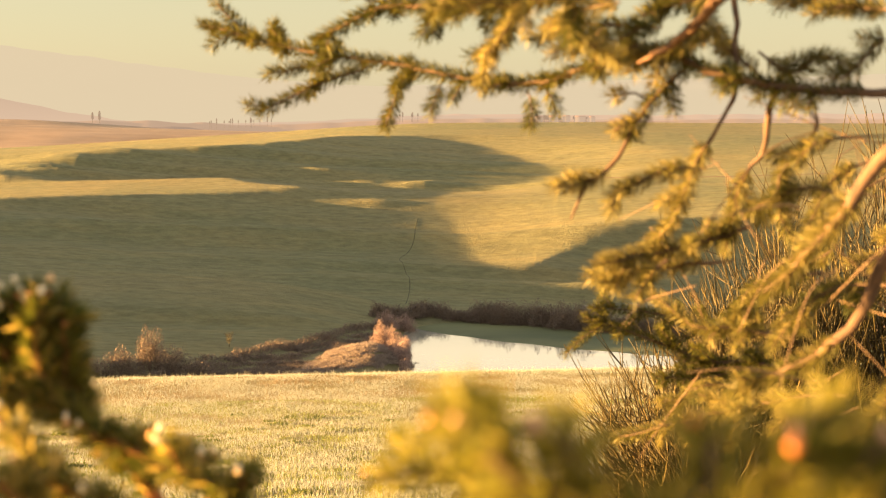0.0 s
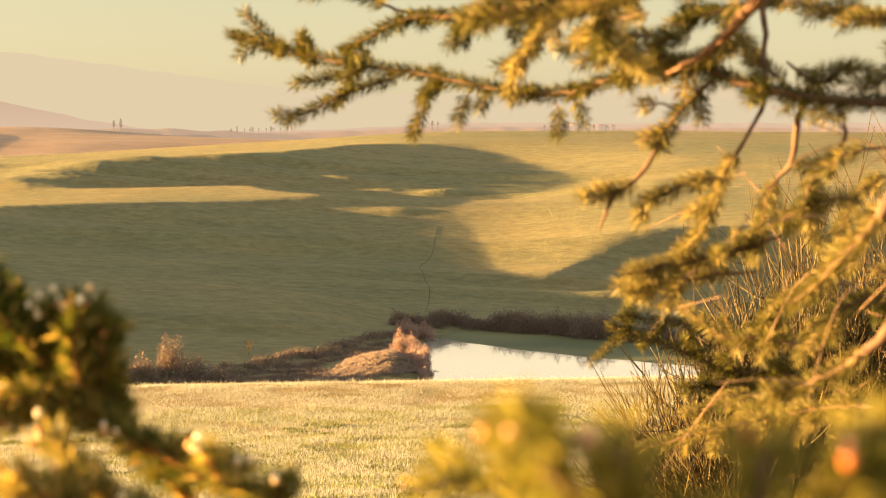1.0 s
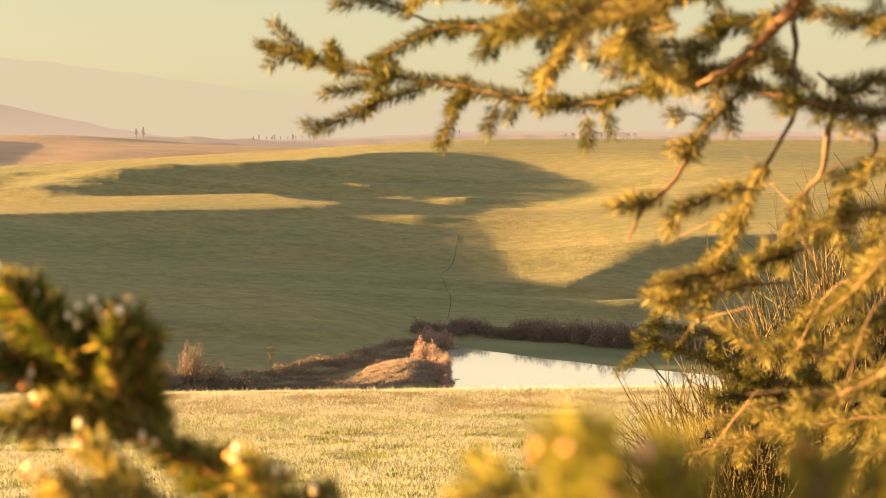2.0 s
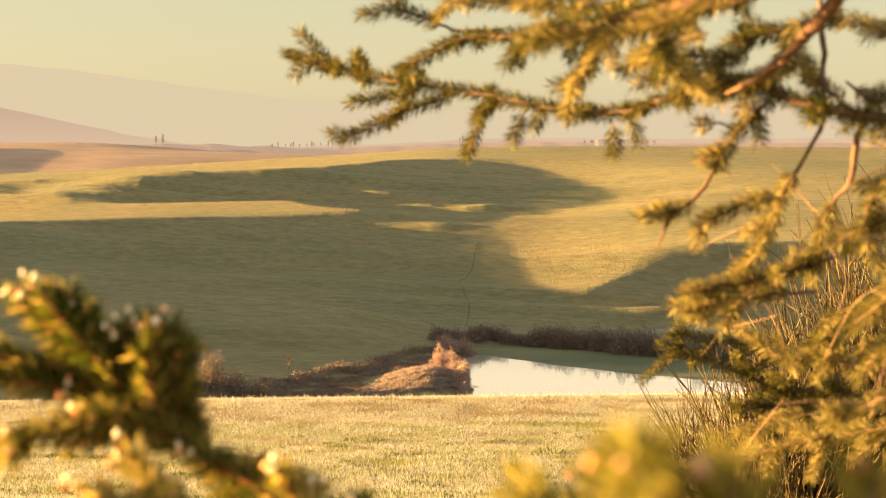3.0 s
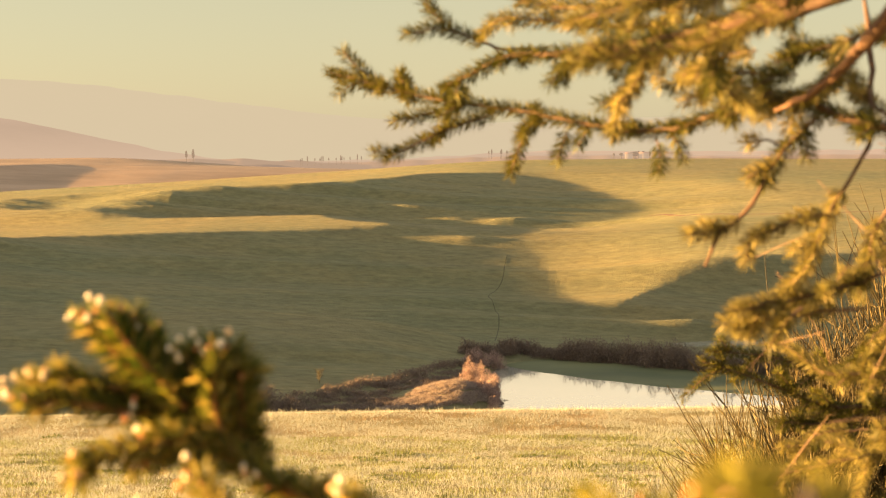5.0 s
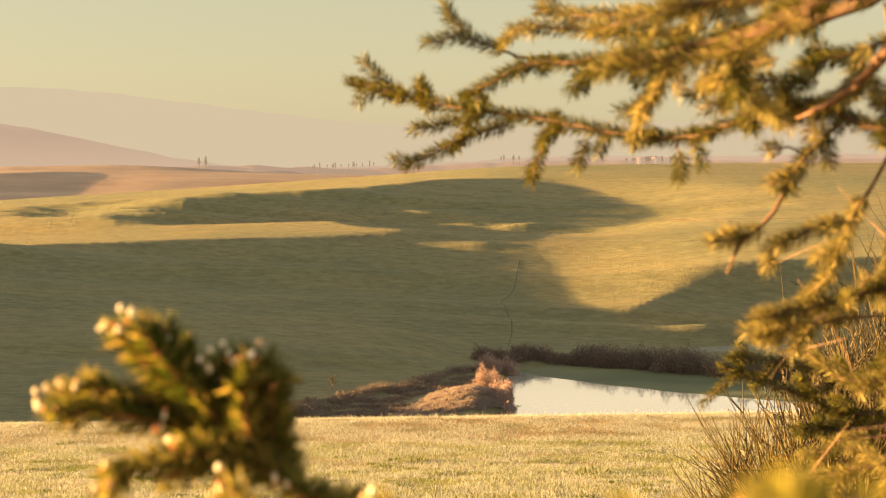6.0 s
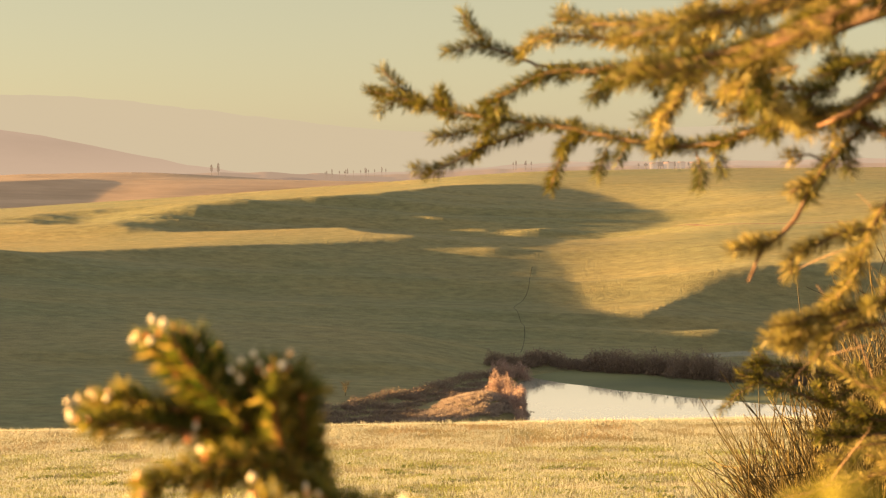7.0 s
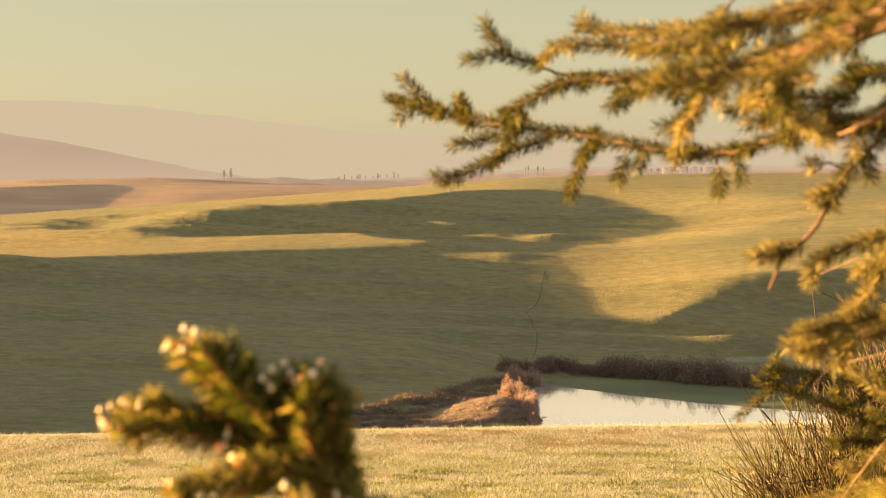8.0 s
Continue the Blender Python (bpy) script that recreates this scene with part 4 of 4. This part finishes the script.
sprig([(-0.265, 0.867, 1.437), (-0.301, 0.866, 1.446), (-0.337, 0.864, 1.452), (-0.375, 0.862, 1.455)], 0.003, 0.0, 35, 0.009)
sprig([(-0.282, 0.877, 1.446), (-0.311, 0.876, 1.459), (-0.341, 0.875, 1.466), (-0.359, 0.874, 1.470)], 0.003, 0.0, 35, 0.009)
sprig([(-0.225, 0.867, 1.408), (-0.250, 0.867, 1.426), (-0.276, 0.867, 1.439), (-0.297, 0.866, 1.448)], 0.003, 0.0, 35, 0.009)
sprig([(-0.221, 0.848, 1.412), (-0.239, 0.848, 1.427), (-0.260, 0.847, 1.434), (-0.285, 0.846, 1.436)], 0.003, 0.0, 35, 0.009)
sprig([(-0.265, 0.837, 1.436), (-0.289, 0.835, 1.432), (-0.310, 0.834, 1.427), (-0.326, 0.832, 1.421)], 0.003, 0, 45, 0.014)
sprig([(-0.228, 0.848, 1.416), (-0.256, 0.847, 1.423), (-0.281, 0.845, 1.423), (-0.299, 0.844, 1.418)], 0.003, 0.0, 35, 0.009)
sprig([(-0.218, 0.867, 1.401), (-0.190, 0.855, 1.393), (-0.164, 0.843, 1.388), (-0.141, 0.831, 1.393)], 0.004, 0.1, 35, 0.01)
sprig([(-0.153, 0.823, 1.380), (-0.182, 0.831, 1.399), (-0.211, 0.839, 1.407), (-0.223, 0.846, 1.414)], 0.004, 0.1, 35, 0.012)
sprig([(-0.117, 0.781, 1.358), (-0.124, 0.783, 1.387), (-0.146, 0.784, 1.397), (-0.156, 0.786, 1.413)], 0.004, 0.1, 35, 0.012)
sprig([(-0.114, 0.781, 1.358), (-0.117, 0.783, 1.381), (-0.114, 0.784, 1.394), (-0.109, 0.785, 1.400)], 0.003, 0.1, 35, 0.01)
sprig([(-0.161, 0.732, 1.374), (-0.200, 0.744, 1.398), (-0.224, 0.756, 1.414), (-0.240, 0.767, 1.427)], 0.004, 0.1, 50, 0.02)
sprig([(-0.198, 0.722, 1.377), (-0.221, 0.724, 1.400), (-0.251, 0.726, 1.418)], 0.004, 0.0, 60, 0.02)
co, f = tube(spline([(-0.06, 0.9, float(height(-0.06, 0.9)) - 0.1), (-0.055, 0.9, 0.7), (-0.052, 0.91, 1.1), (-0.0566, 0.90, 1.262)], 0.05), 0.012, 0.006, 8)
solid("trunk", co - np.array(sapling.location), f, BARK, sapling, True)

seedling = tagged(new("conifer_seedling"), "yellow-green conifer shoots on slender stems", "tree")
seedling.location = (0.13, 0.36, float(height(0.13, 0.36)))


def shoot(points, radius, bare, shoots, reach):
    return twiggy(seedling, SAP_RNG, points, radius, bare, shoots, reach, 0.018, 0.0012, 2400, BARK, SHOOT, "branch", PEACH_GLINT, 0.75)


shoot([(0.077, 0.662, 1.398), (0.045, 0.669, 1.412), (0.017, 0.674, 1.419), (-0.005, 0.679, 1.425), (-0.033, 0.684, 1.422)], 0.003, 0.0, 45, 0.02)
shoot([(0.044, 0.664, 1.414), (0.031, 0.675, 1.425), (0.023, 0.685, 1.429)], 0.003, 0.0, 45, 0.018)
shoot([(0.109, 0.367, 1.441), (0.086, 0.370, 1.472), (0.056, 0.371, 1.490), (0.030, 0.372, 1.499), (0.015, 0.373, 1.506), (0.010, 0.374, 1.514)], 0.004, 0.3, 55, 0.02)
shoot([(0.061, 0.371, 1.485), (0.070, 0.372, 1.497), (0.072, 0.373, 1.508), (0.072, 0.374, 1.515)], 0.003, 0.0, 16, 0.008)
shoot([(0.069, 0.361, 1.488), (0.084, 0.362, 1.500), (0.092, 0.363, 1.508), (0.096, 0.364, 1.514)], 0.003, 0.1, 50, 0.018)
shoot([(0.092, 0.361, 1.482), (0.107, 0.362, 1.503), (0.114, 0.363, 1.512), (0.121, 0.364, 1.516)], 0.003, 0.1, 60, 0.02)
shoot([(0.084, 0.361, 1.482), (0.104, 0.362, 1.497), (0.124, 0.363, 1.505), (0.144, 0.363, 1.512)], 0.003, 0.0, 60, 0.02)
shoot([(0.041, 0.371, 1.487), (0.036, 0.372, 1.497), (0.035, 0.373, 1.505), (0.031, 0.374, 1.514)], 0.003, 0.0, 50, 0.018)
co, f = tube(spline([(0.13, 0.36, float(height(0.13, 0.36)) - 0.1), (0.125, 0.36, 0.7), (0.12, 0.36, 1.1), (0.108, 0.35, 1.45)], 0.05), 0.010, 0.004, 8)
solid("trunk", co - np.array(seedling.location), f, BARK, seedling, True)


# ---- broom ----
def broom_bush(x, y, crown, tall, spread, count, seed):
    """Stems fanning out from a short trunk."""
    rng = np.random.default_rng(seed)
    z = float(height(x, y))
    root = tagged(new("broom_bush"), "leafless broom bush of thin upright brown stems", "shrub")
    root.location = (x, y, z)
    pieces = []
    for k in range(count):
        a, up = rng.uniform(0, 2 * np.pi), radians(rng.uniform(4, 88))
        reach = spread * rng.uniform(0.6, 1.0) * (0.75 + tall * math.sin(up))
        start = np.array([0.05 * np.cos(a), 0.05 * np.sin(a), crown + rng.uniform(-0.08, 0.08)])
        out = np.array([np.cos(a) * math.cos(up), np.sin(a) * math.cos(up), math.sin(up)])
        end = start + out * reach + np.array([0, 0, 0.12 * reach])
        mid = start + out * reach * 0.5 + rng.normal(size=3) * 0.035 - np.array([0, 0, 0.08 * reach])
        stem = spline([start, mid, end + rng.normal(size=3) * 0.03], 0.12)
        own = [tube(stem, 0.0046, 0.0024, 4)]
        for _ in range(9):
            at = stem[rng.integers(len(stem) // 3, len(stem))]
            way = unit(unit(end - mid) + rng.normal(size=3) * 0.45 + np.array([0, 0, 0.1]))
            size = rng.uniform(0.08, 0.30)
            own.append(tube(np.array([at, at + way * size * 0.5, at + way * size + [0, 0, 0.02]]), 0.0027, 0.0014, 3))
        if k < 60:
            co, f = join(own)
            solid("stem", co, f, BROOM, root)
        else:
            pieces += own
    co, f = tube(spline([(0, 0, -0.1), (0.03, 0.02, crown * 0.5), (0, 0, crown)], 0.1), 0.035, 0.022, 8, 0.05, rng)
    solid("trunk", co, f, TWIG, root, True)
    co, f = join(pieces)
    tagged(solid("crown", co, f, BROOM, root), kind="stuff")
    return root


broom_bush(1.12, 5.3, 0.86, 0.34, 0.68, 760, 51)
broom_bush(1.46, 5.5, 1.15, 0.75, 0.62, 240, 52)
broom_bush(1.95, 5.7, 1.25, 1.0, 0.68, 210, 53)


# ---- marks on the far hill ----
def strip(name, points, width, material, label, lift=0.06):
    """A narrow worn line laid over the slope."""
    rng = np.random.default_rng(len(points))
    p = spline([(x, y, 0.0) for x, y in points], 1.0)
    side = unit(np.cross(unit(np.gradient(p, axis=0)), [0, 0, 1.0]))
    w = width * (0.6 + 0.5 * rng.uniform(size=(len(p), 1)))
    rows = []
    for u, up in ((-1, -0.05), (-0.4, 1), (0.4, 1), (1, -0.05)):
        q = p + side * w * u
        q[:, 2] = height(q[:, 0], q[:, 1]) + lift * up
        rows.append(q)
    co = np.stack(rows, 1)
    n = len(p)
    i = np.arange(n - 1)[:, None] * 4 + np.arange(3)[None]
    f = np.stack([i, i + 1, i + 5, i + 4], -1).reshape(-1, 4)
    return tagged(solid(name, co.reshape(-1, 3), f, material, None, True), label, "track", kind="structure")


GULLY = bark("rank dark grass", (0.05, 0.05, 0.022), (0.12, 0.11, 0.055), 0.6)
TRACK = bark("trodden earth", (0.15, 0.095, 0.06), (0.22, 0.145, 0.09), 1.0)
strip("gully", [(-5.2, 291.5), (-5.7, 283.8), (-5.4, 265.8), (-7.5, 257.6), (-7.8, 252.1), (-6.1, 243.1), (-5.6, 235.5), (-5.7, 230.5), (-6.0, 224.0), (-6.9, 215.0)], 0.08, GULLY, "thin dark gully winding down the grassy hill", 0.028)
strip("farm_track", [(14.3, 348.6), (19.9, 350.2), (32.2, 346.8), (51.0, 335.4), (62.2, 331.9), (76.0, 329.4), (94.5, 326.9)], 0.5, TRACK, "bare reddish farm track crossing the hill", 0.08)


def weed(x, y, seed, size=0.5):
    rng = np.random.default_rng(seed)
    root = tagged(new("weed"), "low green weed clump among the stubble", "plant", "weeds in the field")
    root.location = (x, y, float(height(x, y)))
    n = 110
    a, r = rng.uniform(0, 2 * np.pi, n), size * rng.uniform(0, 1, n) ** 0.7
    p = np.stack([r * np.cos(a), r * np.sin(a), np.full(n, -0.03)], -1)
    way = unit(np.stack([np.cos(a) * 0.6, np.sin(a) * 0.6, 0.5 + rng.uniform(0, 1, n)], -1) + rng.normal(size=(n, 3)) * 0.25)
    co, f = blades(p, way, unit(np.cross(way, rng.normal(size=(n, 3)))), size * rng.uniform(0.2, 0.5, n), np.full(n, 0.03))
    solid("leaves", co, f, WEED, root)
    return root


WEED_RNG = np.random.default_rng(81)
for k, (x, y, size) in enumerate([(-6.9, 72, 0.75), (2.0, 80.8, 0.7), (2.2, 64.4, 0.8), (-30.2, 85.8, 0.6), (-8.1, 73, 0.5)]):
    weed(x, y, 90 + k, size)
for k in range(150):
    y = 34 + 46 * WEED_RNG.uniform() ** 1.3
    weed(y * math.tan(radians(WEED_RNG.uniform(-22, 12))), y, 100 + k, WEED_RNG.uniform(0.15, 0.45))


def bare_tree(x, y, tall, seed):
    rng = np.random.default_rng(seed)
    root = tagged(new("bare_tree"), "small leafless tree standing alone by the ditch", "tree")
    root.location = (x, y, float(height(x, y)))
    c, f = tube(spline([(0, 0, -0.2), (0.05, 0, tall * 0.4), (0.0, 0.05, tall * 0.9)], 0.2), 0.07, 0.02, 6)
    solid("trunk", c, f, BROOM, root)
    for _ in range(16):
        z = tall * rng.uniform(0.3, 0.85)
        way = unit(np.array([rng.normal(), rng.normal(), 1.0]))
        size = tall * rng.uniform(0.2, 0.4)
        limb = spline([(0, 0, z), way * size * 0.5 + [0, 0, z], way * size + [0, 0, z + 0.1]], 0.1)
        pieces = [tube(limb, 0.025, 0.008, 4)]
        for _ in range(9):
            k = rng.integers(1, len(limb))
            v = unit(way + rng.normal(size=3) * 0.5)
            pieces.append(tube(np.array([limb[k], limb[k] + v * 0.2, limb[k] + v * 0.42]), 0.010, 0.004, 3))
        c, f = join(pieces)
        solid("limb", c, f, BROOM, root)
    return root


bare_tree(-27.4, 178.0, 1.7, 5)


# ---- trees on the skyline ----
def far_tree(bearing, dist, low, tall, wide, seed, label, category="cypress"):
    rng = np.random.default_rng(seed)
    a = radians(bearing)
    root = tagged(new("far_tree"), label, category, "trees on the skyline")
    root.location = (dist * math.sin(a), dist * math.cos(a), EYE + dist * low)
    n = 260
    h = rng.uniform(0, 1, n)
    r = wide * np.sqrt(np.clip(np.minimum(h * 9, (1 - h) * 2.2), 0, 1)) * rng.uniform(0.3, 1, n)
    t = rng.uniform(0, 2 * np.pi, n)
    p = np.stack([r * np.cos(t), r * np.sin(t), -0.35 * tall + tall * 1.28 * h], -1)
    way = unit(np.stack([np.cos(t) * 0.5, np.sin(t) * 0.5, np.full(n, 1.0)], -1))
    co, f = blades(p, way, unit(np.cross(way, rng.normal(size=(n, 3)))), np.full(n, tall * 0.12), np.full(n, wide * 0.35))
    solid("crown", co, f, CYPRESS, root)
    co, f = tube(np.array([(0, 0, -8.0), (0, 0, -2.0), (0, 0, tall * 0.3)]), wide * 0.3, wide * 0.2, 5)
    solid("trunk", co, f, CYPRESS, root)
    return root


for k, (b, tall) in enumerate([(-13.95, 6.8), (-13.68, 9.0)]):
    far_tree(b, 1900, -0.0010, tall, 1.6, 200 + k, "slim dark cypress on the hazy skyline")
for k in range(15):
    far_tree(-9.4 + 0.17 * k + 0.11 * math.sin(k * 5.0), 1900, -0.0047 + 0.0001 * k, 2.4 + 3.6 * math.sin(k * 2.3) ** 4, 0.7, 220 + k, "small hazy tree in a far row", "tree")
for k in range(5):
    far_tree(-1.75 + 0.19 * k + 0.1 * math.sin(k * 4.0), 1900, 0.0002, 3.0 + 2.4 * math.sin(k * 1.7) ** 2, 0.9, 240 + k, "small hazy tree in a far row", "tree")
for k in range(16):
    far_tree(3.3 + 0.19 * k + 0.16 * math.sin(k * 7.0), 1900, -0.0016, 2.6 + 2.6 * math.sin(k * 2.9) ** 2, 1.6 + 1.6 * math.sin(k * 5.1) ** 2, 260 + k, "low rounded tree on the far skyline", "tree")


def far_house(bearing, dist, low, wide, deep, tall, turn, label):
    """A small farmhouse: walls under a pitched roof."""
    a = radians(bearing)
    root = tagged(new("house"), label, "house", "houses on the skyline")
    root.matrix_world = pose(dist * math.sin(a), dist * math.cos(a), EYE + dist * low, rz=turn)
    w, d = wide / 2, deep / 2
    co = [(sx * w, sy * d, z) for z in (-4.0, tall) for sx, sy in ((-1, -1), (1, -1), (1, 1), (-1, 1))]
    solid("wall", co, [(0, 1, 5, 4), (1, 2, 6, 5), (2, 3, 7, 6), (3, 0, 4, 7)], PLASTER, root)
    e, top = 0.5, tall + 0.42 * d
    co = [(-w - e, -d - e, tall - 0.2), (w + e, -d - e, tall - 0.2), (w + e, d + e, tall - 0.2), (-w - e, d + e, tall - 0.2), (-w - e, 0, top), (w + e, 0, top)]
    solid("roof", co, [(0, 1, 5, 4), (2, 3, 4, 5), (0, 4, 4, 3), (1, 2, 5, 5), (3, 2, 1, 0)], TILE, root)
    return root


# Walls and roofs carry painted haze, a glow mixed into their colours.
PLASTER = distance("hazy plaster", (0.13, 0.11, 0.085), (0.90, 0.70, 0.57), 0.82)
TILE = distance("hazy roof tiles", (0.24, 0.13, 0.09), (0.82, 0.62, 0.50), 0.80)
for b, low, wide, tall, turn in [(3.9, -0.0024, 9, 3.4, 10), (4.5, -0.0024, 12, 4.0, -20), (5.0, -0.0024, 8, 4.6, 30), (5.55, -0.0024, 14, 3.6, 5), (6.0, -0.0024, 8, 3.2, -35)]:
    far_house(b, 1890, low, wide, 7.0, tall, turn, "pale farmhouse with a tiled roof in the haze")
